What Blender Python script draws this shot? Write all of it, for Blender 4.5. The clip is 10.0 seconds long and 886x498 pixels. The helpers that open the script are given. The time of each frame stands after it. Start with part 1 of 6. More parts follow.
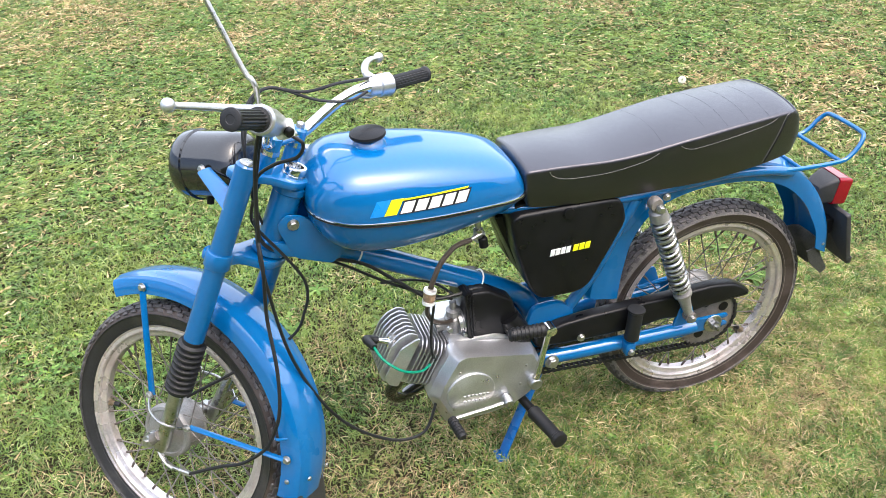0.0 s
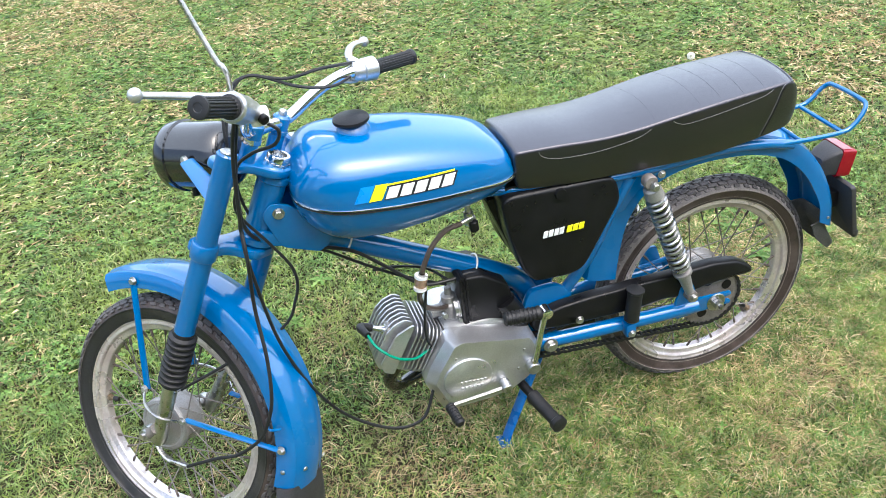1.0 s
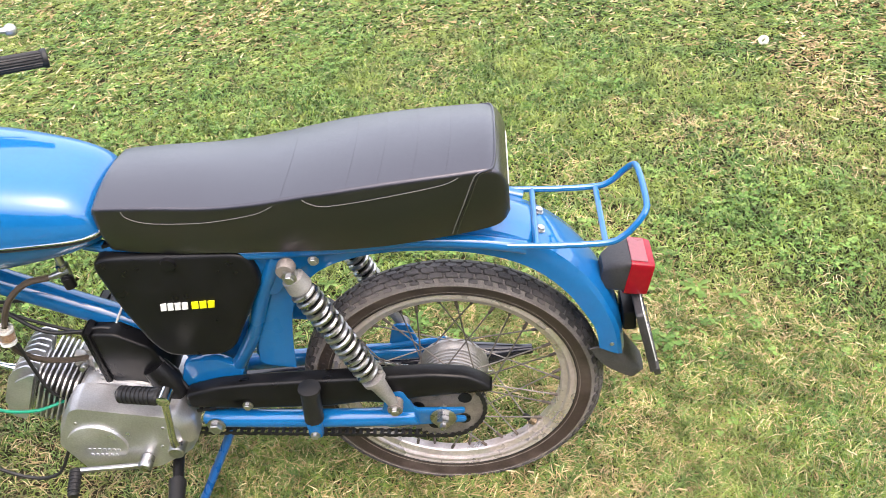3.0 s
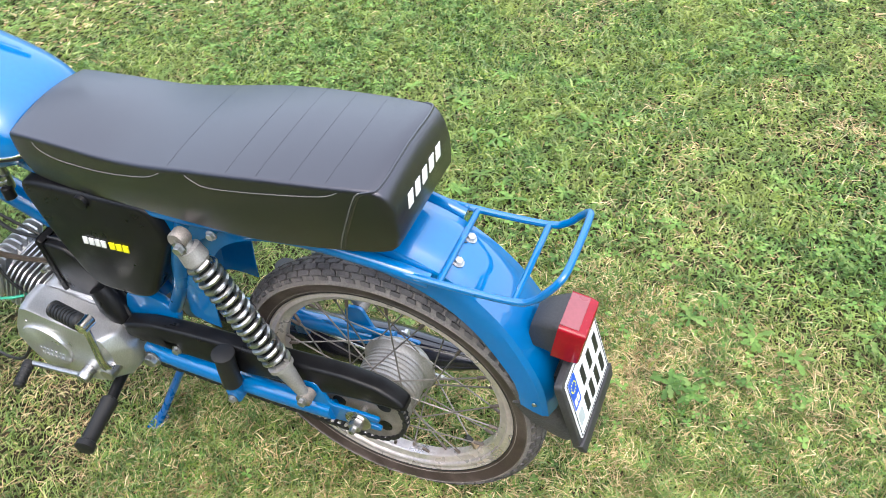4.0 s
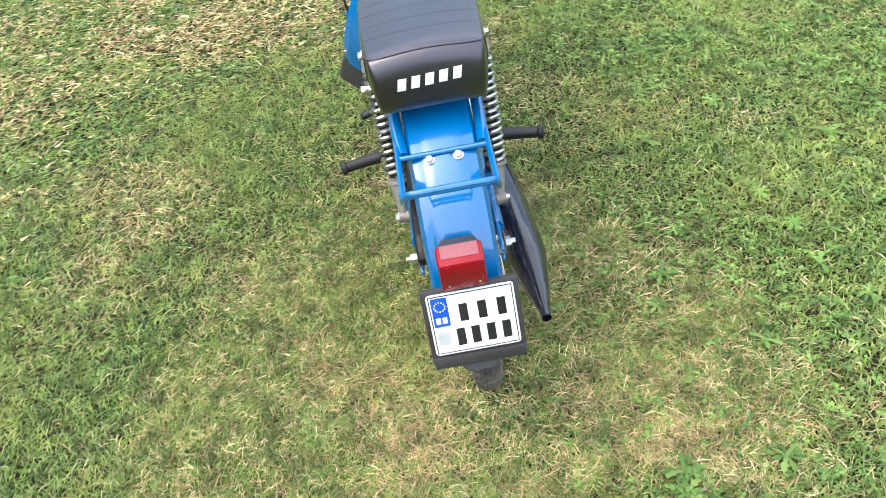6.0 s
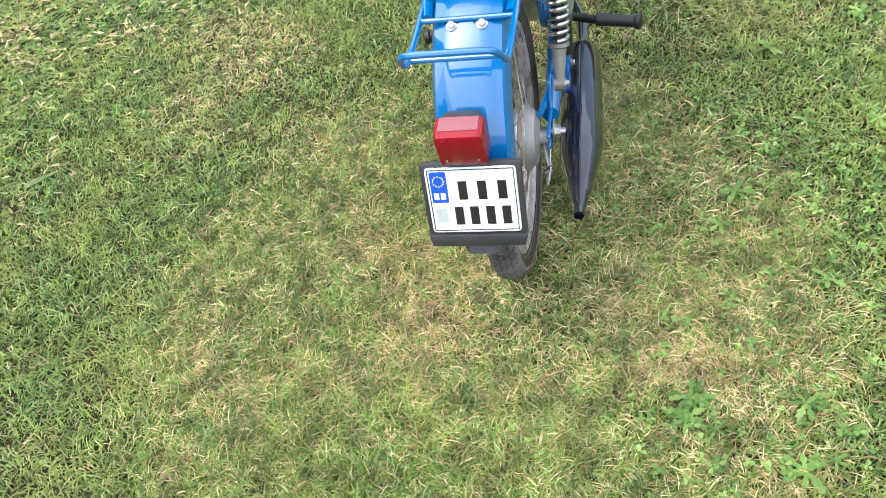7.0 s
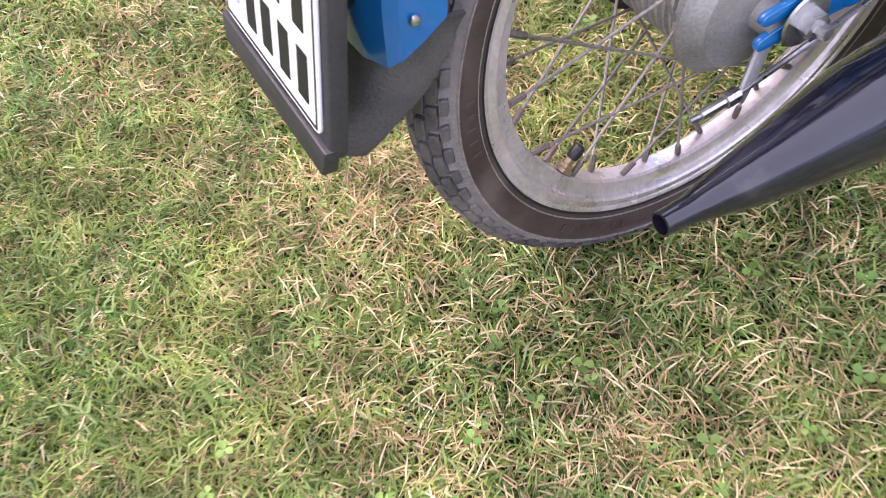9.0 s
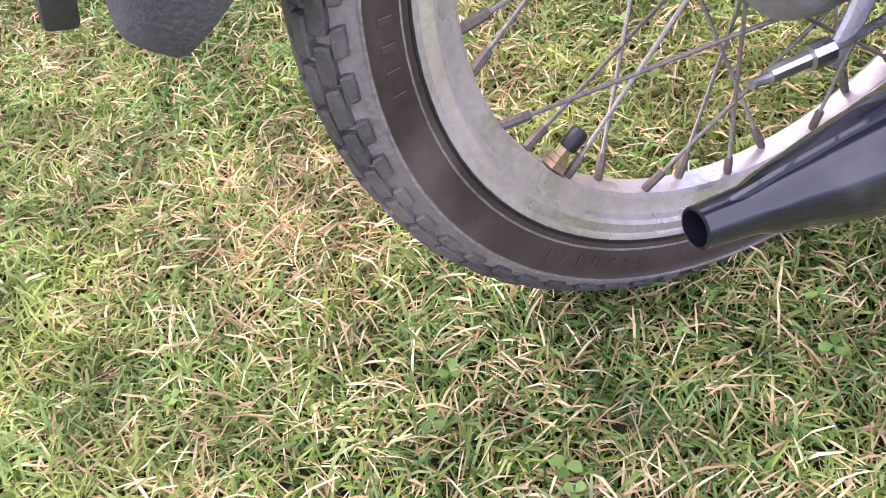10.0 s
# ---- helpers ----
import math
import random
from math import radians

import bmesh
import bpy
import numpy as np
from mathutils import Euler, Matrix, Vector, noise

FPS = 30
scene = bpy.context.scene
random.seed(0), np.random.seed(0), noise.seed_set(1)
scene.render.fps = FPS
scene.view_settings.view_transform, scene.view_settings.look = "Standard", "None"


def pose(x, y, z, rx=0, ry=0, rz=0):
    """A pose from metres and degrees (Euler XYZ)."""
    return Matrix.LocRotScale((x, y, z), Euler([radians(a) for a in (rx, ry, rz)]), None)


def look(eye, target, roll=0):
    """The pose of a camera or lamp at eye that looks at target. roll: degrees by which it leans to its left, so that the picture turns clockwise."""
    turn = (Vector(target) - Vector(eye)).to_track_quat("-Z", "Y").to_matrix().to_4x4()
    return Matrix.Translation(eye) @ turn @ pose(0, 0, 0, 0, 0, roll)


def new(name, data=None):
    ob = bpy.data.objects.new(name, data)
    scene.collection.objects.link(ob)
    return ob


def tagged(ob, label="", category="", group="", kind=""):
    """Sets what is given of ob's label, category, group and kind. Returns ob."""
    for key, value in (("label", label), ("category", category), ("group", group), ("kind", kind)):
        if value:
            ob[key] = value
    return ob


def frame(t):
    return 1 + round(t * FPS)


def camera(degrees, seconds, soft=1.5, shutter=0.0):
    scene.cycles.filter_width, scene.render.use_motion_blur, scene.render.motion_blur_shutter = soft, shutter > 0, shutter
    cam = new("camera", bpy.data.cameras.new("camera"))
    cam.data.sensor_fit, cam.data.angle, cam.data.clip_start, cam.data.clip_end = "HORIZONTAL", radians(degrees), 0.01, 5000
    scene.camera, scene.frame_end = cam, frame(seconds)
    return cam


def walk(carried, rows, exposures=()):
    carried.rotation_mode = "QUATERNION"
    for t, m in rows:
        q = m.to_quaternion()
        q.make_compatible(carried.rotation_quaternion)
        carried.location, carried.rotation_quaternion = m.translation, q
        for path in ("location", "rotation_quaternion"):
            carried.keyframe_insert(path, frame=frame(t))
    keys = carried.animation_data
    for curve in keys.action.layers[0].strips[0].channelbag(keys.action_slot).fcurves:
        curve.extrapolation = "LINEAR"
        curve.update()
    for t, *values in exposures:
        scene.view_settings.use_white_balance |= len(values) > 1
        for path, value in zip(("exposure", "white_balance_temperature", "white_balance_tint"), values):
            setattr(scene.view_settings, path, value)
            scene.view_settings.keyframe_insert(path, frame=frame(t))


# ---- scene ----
cam = camera(53.17, 10.0, soft=0.4, shutter=0.15)
PATH = [
    (0, (-1.0167, -1.4895, 1.5020), (-0.5527, 0.1533, 0.4599), -4.47),
    (0.5, (-1.0142, -1.4868, 1.5011), (-0.5563, 0.1557, 0.4557), -4.84),
    (1, (-0.9483, -1.4935, 1.4787), (-0.5459, 0.1539, 0.4184), -7.21),
    (1.5, (-0.7104, -1.3897, 1.4364), (-0.4299, 0.2572, 0.3367), -10.71),
    (2, (-0.4518, -1.2712, 1.4481), (-0.2874, 0.3499, 0.2884), -10.27),
    (2.5, (-0.1440, -1.2101, 1.4126), (-0.1144, 0.4082, 0.2378), -9.79),
    (3, (0.1695, -1.1393, 1.4035), (-0.0161, 0.4549, 0.2101), -8.30),
    (3.2, (0.2526, -1.0837, 1.3850), (-0.0131, 0.4880, 0.1771), -7.76),
    (4.3, (0.7361, -0.6958, 1.3921), (-0.1757, 0.4539, 0.0331), -8.33),
    (4.5, (0.8588, -0.6342, 1.4014), (-0.2141, 0.3876, 0.0581), -7.81),
    (5, (1.0338, -0.4579, 1.4060), (-0.2714, 0.2843, 0.0848), -7.80),
    (5.5, (1.1748, -0.2553, 1.3970), (-0.2479, 0.1630, 0.0549), -9.62),
    (6, (1.3794, -0.0416, 1.3826), (-0.1740, -0.0424, 0.1228), -9.21),
    (6.2, (1.4578, 0.0205, 1.3902), (-0.1075, -0.0844, 0.1497), -8.10),
    (7.3, (1.2225, 0.3415, 1.2522), (-0.0597, -0.1690, -0.1953), -12.93),
    (7.5, (1.1016, 0.4387, 1.2369), (-0.0760, -0.0770, -0.2952), -10.30),
    (8, (0.8376, 0.5720, 1.1462), (-0.0120, -0.2552, -0.4644), -3.17),
    (8.5, (0.6182, 0.5058, 0.9791), (0.0591, -0.4583, -0.6815), -5.67),
    (9, (0.4559, 0.3993, 0.7102), (-0.0109, -0.6602, -0.9206), -8.58),
    (9.5, (0.3541, 0.3259, 0.4781), (-0.0549, -0.9361, -1.0186), -9.76),
    (10, (0.3574, 0.3271, 0.4681), (-0.1301, -0.9348, -1.0049), -5.95),
]
walk(cam, [(t, look(eye, target, roll)) for t, eye, target, roll in PATH],
     exposures=[(0.0, 1.18, 6400, 11), (1.0, 1.16, 6050, 8), (1.8, 1.20, 6250, 8), (2.5, 1.33, 6800, 17), (3.2, 1.28, 6700, 14), (4.3, 1.18, 6150, 8), (6.0, 1.20, 6300, 9), (8.0, 1.17, 6200, 8), (9.0, 1.28, 6300, 31), (10.0, 1.51, 6150, 31)])

# ---- light ----
world = bpy.data.worlds.new("world")
scene.world = world
world.use_nodes = True
wn = world.node_tree.nodes
sky = wn.new("ShaderNodeTexSky")
sky.sky_type = "NISHITA"
sky.sun_disc = False
sky.sun_elevation = radians(62)
sky.sun_rotation = radians(150)
sky.air_density = 1.0
sky.dust_density = 5.0
sky.ozone_density = 1.0
wn["Background"].inputs["Strength"].default_value = 0.15
world.node_tree.links.new(sky.outputs["Color"], wn["Background"].inputs["Color"])

sun_data = bpy.data.lights.new("sun", "SUN")
sun_data.energy = 2.0
sun_data.angle = radians(140)
sun_data.color = (0.955, 0.975, 1.0)
sun = new("sun", sun_data)
sun.matrix_world = look((0.3, 0.45, 2.0), (0, 0, 0))

# ---- materials ----
def mat(name, col, rough=0.5, metal=0.0, var=0.2, scale=25.0, fine=250.0, bump=0.05, coat=0.0, rvar=0.1,
        dust=None, dust_amount=0.0, island=0.0, spec=0.5):
    """A surface with two scales of variation, fine relief and, where asked, patches of dust."""
    m = bpy.data.materials.new(name)
    m.use_nodes = True
    n, l = m.node_tree.nodes, m.node_tree.links
    b = n["Principled BSDF"]
    b.inputs["Metallic"].default_value = metal
    b.inputs["Coat Weight"].default_value = coat
    b.inputs["Coat Roughness"].default_value = 0.03
    b.inputs["Specular IOR Level"].default_value = spec
    tc = n.new("ShaderNodeTexCoord")
    big, small = n.new("ShaderNodeTexNoise"), n.new("ShaderNodeTexNoise")
    big.inputs["Scale"].default_value, small.inputs["Scale"].default_value = scale, fine
    big.inputs["Detail"].default_value, small.inputs["Detail"].default_value = 5, 3
    for q in (big, small):
        l.new(tc.outputs["Object"], q.inputs["Vector"])
    mix = n.new("ShaderNodeMath")
    mix.operation = "ADD"
    l.new(big.outputs["Fac"], mix.inputs[0])
    l.new(small.outputs["Fac"], mix.inputs[1])
    rng = n.new("ShaderNodeMapRange")
    rng.inputs["From Min"].default_value, rng.inputs["From Max"].default_value = 0.7, 1.3
    rng.inputs["To Min"].default_value, rng.inputs["To Max"].default_value = 1 - var, 1 + var
    l.new(mix.outputs[0], rng.inputs["Value"])
    val = rng.outputs[0]
    if island:
        geo, ir, mul = n.new("ShaderNodeNewGeometry"), n.new("ShaderNodeMapRange"), n.new("ShaderNodeMath")
        ir.inputs["To Min"].default_value, ir.inputs["To Max"].default_value = 1 - island, 1 + island
        l.new(geo.outputs["Random Per Island"], ir.inputs["Value"])
        mul.operation = "MULTIPLY"
        l.new(val, mul.inputs[0])
        l.new(ir.outputs[0], mul.inputs[1])
        val = mul.outputs[0]
    hsv = n.new("ShaderNodeHueSaturation")
    hsv.inputs["Color"].default_value = (*col, 1)
    l.new(val, hsv.inputs["Value"])
    out = hsv.outputs["Color"]
    if dust:
        dn, dr, dm = n.new("ShaderNodeTexNoise"), n.new("ShaderNodeMapRange"), n.new("ShaderNodeMix")
        dn.inputs["Scale"].default_value, dn.inputs["Detail"].default_value = 14, 8
        l.new(tc.outputs["Object"], dn.inputs["Vector"])
        dr.inputs["From Min"].default_value, dr.inputs["From Max"].default_value = 0.65 - 0.5 * dust_amount, 0.95 - 0.5 * dust_amount
        l.new(dn.outputs["Fac"], dr.inputs["Value"])
        dm.data_type = "RGBA"
        dm.inputs["B"].default_value = (*dust, 1)
        l.new(dr.outputs[0], dm.inputs["Factor"])
        l.new(out, dm.inputs["A"])
        out = dm.outputs["Result"]
        mm = n.new("ShaderNodeMapRange")
        mm.inputs["To Min"].default_value, mm.inputs["To Max"].default_value = metal, metal * 0.3
        l.new(dr.outputs[0], mm.inputs["Value"])
        l.new(mm.outputs[0], b.inputs["Metallic"])
    l.new(out, b.inputs["Base Color"])
    rr = n.new("ShaderNodeMapRange")
    rr.inputs["From Min"].default_value, rr.inputs["From Max"].default_value = 0.3, 0.7
    rr.inputs["To Min"].default_value, rr.inputs["To Max"].default_value = max(0.02, rough - rvar), min(1, rough + rvar)
    l.new(big.outputs["Fac"], rr.inputs["Value"])
    l.new(rr.outputs[0], b.inputs["Roughness"])
    if bump:
        bp = n.new("ShaderNodeBump")
        bp.inputs["Strength"].default_value, bp.inputs["Distance"].default_value = bump, 0.002
        l.new(small.outputs["Fac"], bp.inputs["Height"])
        l.new(bp.outputs[0], b.inputs["Normal"])
    return m


BLUE = mat("blue_paint", (0.001, 0.122, 0.350), 0.30, 0, 0.05, 9, 120, 0.003, coat=1.0, rvar=0.04, spec=0.10)
BLUE.node_tree.nodes["Principled BSDF"].inputs["Coat IOR"].default_value = 1.7
BLUE_OLD = mat("blue_paint_chipped", (0.005, 0.11, 0.38), 0.32, 0, 0.15, 30, 300, 0.08, coat=0.2,
               dust=(0.10, 0.10, 0.09), dust_amount=0.12)
BLACK_GLOSS = mat("black_gloss", (0.009, 0.009, 0.010), 0.16, 0, 0.3, 20, 200, 0.02, coat=1.0)
BLACK_PLASTIC = mat("black_plastic", (0.007, 0.007, 0.008), 0.34, 0, 0.3, 25, 500, 0.10, spec=0.26)
VINYL = mat("black_vinyl", (0.0050, 0.0052, 0.0064), 0.34, 0, 0.30, 9, 900, 0.22, rvar=0.06, spec=0.65, coat=1.0)
vb = VINYL.node_tree.nodes["Principled BSDF"]
vb.inputs["Coat Roughness"].default_value = 0.27
vb.inputs["Specular Tint"].default_value = (0.86, 0.80, 1.0, 1.0)
RUBBER = mat("black_rubber", (0.010, 0.010, 0.011), 0.50, 0, 0.3, 30, 400, 0.15)
TYRE = mat("dusty_tyre_rubber", (0.046, 0.032, 0.028), 0.46, 0, 0.25, 30, 260, 0.18,
           dust=(0.13, 0.100, 0.088), dust_amount=0.26)
TYRE_DARK = mat("black_tyre_rubber", (0.020, 0.0195, 0.020), 0.48, 0, 0.25, 30, 260, 0.18,
                dust=(0.09, 0.08, 0.07), dust_amount=0.16)
TREAD = mat("worn_tread_rubber", (0.068, 0.062, 0.064), 0.55, 0, 0.4, 22, 300, 0.5,
            dust=(0.18, 0.16, 0.155), dust_amount=0.34, island=0.15)
GROOVE = mat("dusty_tread_grooves", (0.20, 0.18, 0.172), 0.8, 0, 0.35, 40, 300, 0.5,
             dust=(0.17, 0.15, 0.14), dust_amount=0.4)
RIB = mat("dusty_rubber_rib", (0.19, 0.165, 0.145), 0.7, 0, 0.4, 30, 300, 0.4)
FLAP = mat("dusty_ribbed_rubber", (0.060, 0.058, 0.060), 0.6, 0, 0.35, 30, 420, 0.7, dust=(0.15, 0.14, 0.13), dust_amount=0.25)
SILENCER = mat("worn_black_gloss", (0.011, 0.0105, 0.018), 0.20, 0, 0.3, 20, 240, 0.05, coat=0.7, rvar=0.07, spec=0.35, dust=(0.09, 0.085, 0.08), dust_amount=0.08)
CHROME = mat("chrome", (0.78, 0.78, 0.77), 0.12, 1, 0.06, 20, 200, 0.02)
STEEL = mat("zinc_steel", (0.48, 0.475, 0.47), 0.32, 1, 0.2, 40, 300, 0.08)
SPOKE = mat("tarnished_steel", (0.25, 0.225, 0.205), 0.55, 0.55, 0.35, 60, 500, 0.1)
RIM = mat("dusty_chrome", (0.74, 0.685, 0.675), 0.30, 0.8, 0.2, 16, 220, 0.08,
          dust=(0.41, 0.345, 0.315), dust_amount=0.54)
NIPPLE = mat("rusty_nipple_steel", (0.130, 0.104, 0.088), 0.6, 0.4, 0.4, 90, 500, 0.2)
ALU = mat("cast_aluminium", (0.60, 0.60, 0.61), 0.36, 0.85, 0.16, 18, 420, 0.14)
ALU_DULL = mat("dull_aluminium", (0.36, 0.35, 0.34), 0.55, 0.7, 0.22, 22, 420, 0.18,
               dust=(0.22, 0.18, 0.15), dust_amount=0.3)
# cylinder core colour, darkened to paint in the shade between the fins
FIN_SHADE = mat("fin_gap_shade", (0.075, 0.070, 0.066), 0.6, 0.4, 0.3, 30, 400, 0.2)
WHITE = mat("white_paint", (0.80, 0.80, 0.79), 0.4, 0, 0.04, 20, 200, 0.01)
PLATE_WHITE = mat("white_reflective_sheet", (0.84, 0.85, 0.86), 0.3, 0, 0.03, 20, 200, 0.01)
YELLOW = mat("yellow_paint", (0.85, 0.78, 0.01), 0.35, 0, 0.05, 20, 200, 0.01)
LIGHT_BLUE = mat("light_blue_paint", (0.01, 0.25, 0.72), 0.3, 0, 0.05, 20, 200, 0.01)
BAND_BLUE = mat("plate_blue", (0.01, 0.08, 0.55), 0.35, 0, 0.05, 20, 200, 0.01)
INK = mat("black_ink", (0.012, 0.012, 0.013), 0.45, 0, 0.1, 20, 200, 0.01)
GREY = mat("grey_sticker", (0.42, 0.46, 0.47), 0.5, 0, 0.1, 60, 300, 0.01)
RED = mat("red_lens", (0.24, 0.002, 0.011), 0.22, 0, 0.12, 15, 160, 0.05, coat=0.15, spec=0.35)
RED_TOP = mat("faded_red_lens", (0.24, 0.060, 0.070), 0.3, 0, 0.12, 15, 160, 0.05, coat=0.5)
GREEN = mat("green_wire", (0.0, 0.27, 0.16), 0.35, 0, 0.1, 20, 200, 0.02)
HOSE = mat("fuel_hose", (0.06, 0.045, 0.035), 0.4, 0, 0.2, 20, 200, 0.05)
STITCH = mat("grey_thread", (0.11, 0.108, 0.105), 0.7, 0, 0.2, 90, 400, 0.1)
FLUID = mat("amber_fluid", (0.60, 0.40, 0.28), 0.3, 0, 0.2, 40, 200, 0.0)
DUSTY_PLASTIC = mat("dusty_black_plastic", (0.034, 0.033, 0.035), 0.5, 0, 0.3, 25, 300, 0.12)
PETAL = mat("white_petals", (0.78, 0.78, 0.70), 0.7, 0, 0.12, 60, 300, 0.1, island=0.1)

GLASS = bpy.data.materials.new("clear_plastic")
GLASS.use_nodes = True
gb = GLASS.node_tree.nodes["Principled BSDF"]
gb.inputs["Transmission Weight"].default_value = 1.0
gb.inputs["Roughness"].default_value = 0.08
gb.inputs["Base Color"].default_value = (0.95, 0.90, 0.84, 1)


def leaf_mat(name, stops, patch, patched=0.45, translucent=0.35, rough=0.55, cool=None):
    """Blades and leaves: colour by blade out of the stops, drifting over the lawn, with light coming through."""
    m = bpy.data.materials.new(name)
    m.use_nodes = True
    n, l = m.node_tree.nodes, m.node_tree.links
    b, o = n["Principled BSDF"], n["Material Output"]
    geo, tc = n.new("ShaderNodeNewGeometry"), n.new("ShaderNodeTexCoord")
    ramp = n.new("ShaderNodeValToRGB")
    el = ramp.color_ramp.elements
    el[0].color, el[1].color = (*stops[0], 1), (*stops[-1], 1)
    for i, c in enumerate(stops[1:-1]):
        el.new((i + 1) / (len(stops) - 1)).color = (*c, 1)
    l.new(geo.outputs["Random Per Island"], ramp.inputs["Fac"])
    nz, fine = n.new("ShaderNodeTexNoise"), n.new("ShaderNodeTexNoise")
    nz.inputs["Scale"].default_value, nz.inputs["Detail"].default_value = 3.2, 6
    fine.inputs["Scale"].default_value, fine.inputs["Detail"].default_value = 17.0, 3
    mr, vr = n.new("ShaderNodeMapRange"), n.new("ShaderNodeMapRange")
    mr.inputs["From Min"].default_value, mr.inputs["From Max"].default_value = 0.42, 0.64
    mr.inputs["To Max"].default_value = patched
    vr.inputs["From Min"].default_value, vr.inputs["From Max"].default_value = 0.34, 0.66
    vr.inputs["To Min"].default_value, vr.inputs["To Max"].default_value = 0.66, 1.32
    for q, r in ((nz, mr), (fine, vr)):
        l.new(tc.outputs["Object"], q.inputs["Vector"])
        l.new(q.outputs["Fac"], r.inputs["Value"])
    mx, hsv = n.new("ShaderNodeMix"), n.new("ShaderNodeHueSaturation")
    mx.data_type = "RGBA"
    mx.inputs["B"].default_value = (*patch, 1)
    l.new(mr.outputs[0], mx.inputs["Factor"])
    l.new(ramp.outputs["Color"], mx.inputs["A"])
    out = mx.outputs["Result"]
    if cool:
        cn, cr, cm = n.new("ShaderNodeTexNoise"), n.new("ShaderNodeMapRange"), n.new("ShaderNodeMix")
        cn.inputs["Scale"].default_value, cn.inputs["Detail"].default_value = 7.0, 4
        cr.inputs["From Min"].default_value, cr.inputs["From Max"].default_value = 0.50, 0.66
        cr.inputs["To Max"].default_value = 0.5
        cm.data_type = "RGBA"
        cm.inputs["B"].default_value = (*cool, 1)
        l.new(tc.outputs["Object"], cn.inputs["Vector"])
        l.new(cn.outputs["Fac"], cr.inputs["Value"])
        l.new(cr.outputs[0], cm.inputs["Factor"])
        l.new(out, cm.inputs["A"])
        out = cm.outputs["Result"]
    l.new(out, hsv.inputs["Color"])
    l.new(vr.outputs[0], hsv.inputs["Value"])
    l.new(hsv.outputs["Color"], b.inputs["Base Color"])
    b.inputs["Roughness"].default_value = rough
    b.inputs["Specular IOR Level"].default_value = 0.3
    tr, ms = n.new("ShaderNodeBsdfTranslucent"), n.new("ShaderNodeMixShader")
    l.new(hsv.outputs["Color"], tr.inputs["Color"])
    ms.inputs[0].default_value = translucent
    l.new(b.outputs[0], ms.inputs[1])
    l.new(tr.outputs[0], ms.inputs[2])
    l.new(ms.outputs[0], o.inputs["Surface"])
    return m


GRASS = leaf_mat("grass_blade", [(0.038, 0.091, 0.021), (0.089, 0.177, 0.033), (0.158, 0.258, 0.048), (0.263, 0.328, 0.065), (0.200, 0.303, 0.122), (0.420, 0.465, 0.183)],
                 (0.331, 0.376, 0.103), 0.50, 0.34, 0.42, cool=(0.125, 0.250, 0.074))
STRAW = leaf_mat("dry_grass_blade", [(0.231, 0.146, 0.065), (0.420, 0.303, 0.148), (0.588, 0.455, 0.244), (0.798, 0.677, 0.418)], (0.567, 0.424, 0.226), 0.4, 0.2, 0.6)
CLOVER = leaf_mat("clover_leaf", [(0.075, 0.165, 0.036), (0.140, 0.265, 0.054), (0.250, 0.365, 0.100)], (0.200, 0.300, 0.066), 0.5, 0.3)
HEDGE = mat("hedge_leaves", (0.030, 0.062, 0.020), 0.6, 0, 0.7, 2.5, 14, 0.8, dust=(0.075, 0.12, 0.035), dust_amount=0.35, spec=0.3)
BRASS = mat("dull_brass", (0.36, 0.28, 0.19), 0.45, 0.8, 0.2, 60, 300, 0.1)
SOIL = mat("turf_soil", (0.034, 0.030, 0.016), 0.95, 0, 0.45, 3.0, 60, 0.6, dust=(0.10, 0.08, 0.05), dust_amount=0.3, spec=0.1)

# further out, where no blades stand, the ground takes the lawn's mixed green
n, l = SOIL.node_tree.nodes, SOIL.node_tree.links
base = n["Principled BSDF"].inputs["Base Color"]
near_colour = base.links[0].from_socket
tc, far, fade = n.new("ShaderNodeTexCoord"), n.new("ShaderNodeVectorMath"), n.new("ShaderNodeMapRange")
tuft, tone, blend = n.new("ShaderNodeTexNoise"), n.new("ShaderNodeValToRGB"), n.new("ShaderNodeMix")
far.operation = "LENGTH"
fade.inputs["From Min"].default_value, fade.inputs["From Max"].default_value = 7.5, 11.0
tuft.inputs["Scale"].default_value, tuft.inputs["Detail"].default_value = 9.0, 10
tone.color_ramp.elements[0].position, tone.color_ramp.elements[1].position = 0.35, 0.68
tone.color_ramp.elements[0].color, tone.color_ramp.elements[1].color = (0.055, 0.095, 0.028, 1), (0.235, 0.285, 0.098, 1)
blend.data_type = "RGBA"
l.new(tc.outputs["Object"], far.inputs[0])
l.new(tc.outputs["Object"], tuft.inputs["Vector"])
l.new(far.outputs["Value"], fade.inputs["Value"])
l.new(tuft.outputs["Fac"], tone.inputs["Fac"])
l.new(fade.outputs[0], blend.inputs["Factor"])
l.new(near_colour, blend.inputs["A"])
l.new(tone.outputs["Color"], blend.inputs["B"])
l.new(blend.outputs["Result"], base)

# ---- ground ----
def finish(bm, sharp=35.0):
    bmesh.ops.recalc_face_normals(bm, faces=bm.faces)
    for f in bm.faces:
        f.smooth = True
    for e in bm.edges:
        if len(e.link_faces) == 2 and e.calc_face_angle(0) > radians(sharp):
            e.smooth = False


def mesh_of(name, bm, material, sharp=35.0):
    finish(bm, sharp)
    me = bpy.data.meshes.new(name)
    bm.to_mesh(me)
    bm.free()
    me.materials.append(material)
    return me


def part(name, bm, material, parent, label="", sharp=35.0):
    ob = new(name, mesh_of(name, bm, material, sharp))
    ob.parent = parent
    return tagged(ob, label)


def piece(name, me, m, parent):
    ob = new(name, me)
    ob.parent = parent
    ob.matrix_basis = m
    return ob


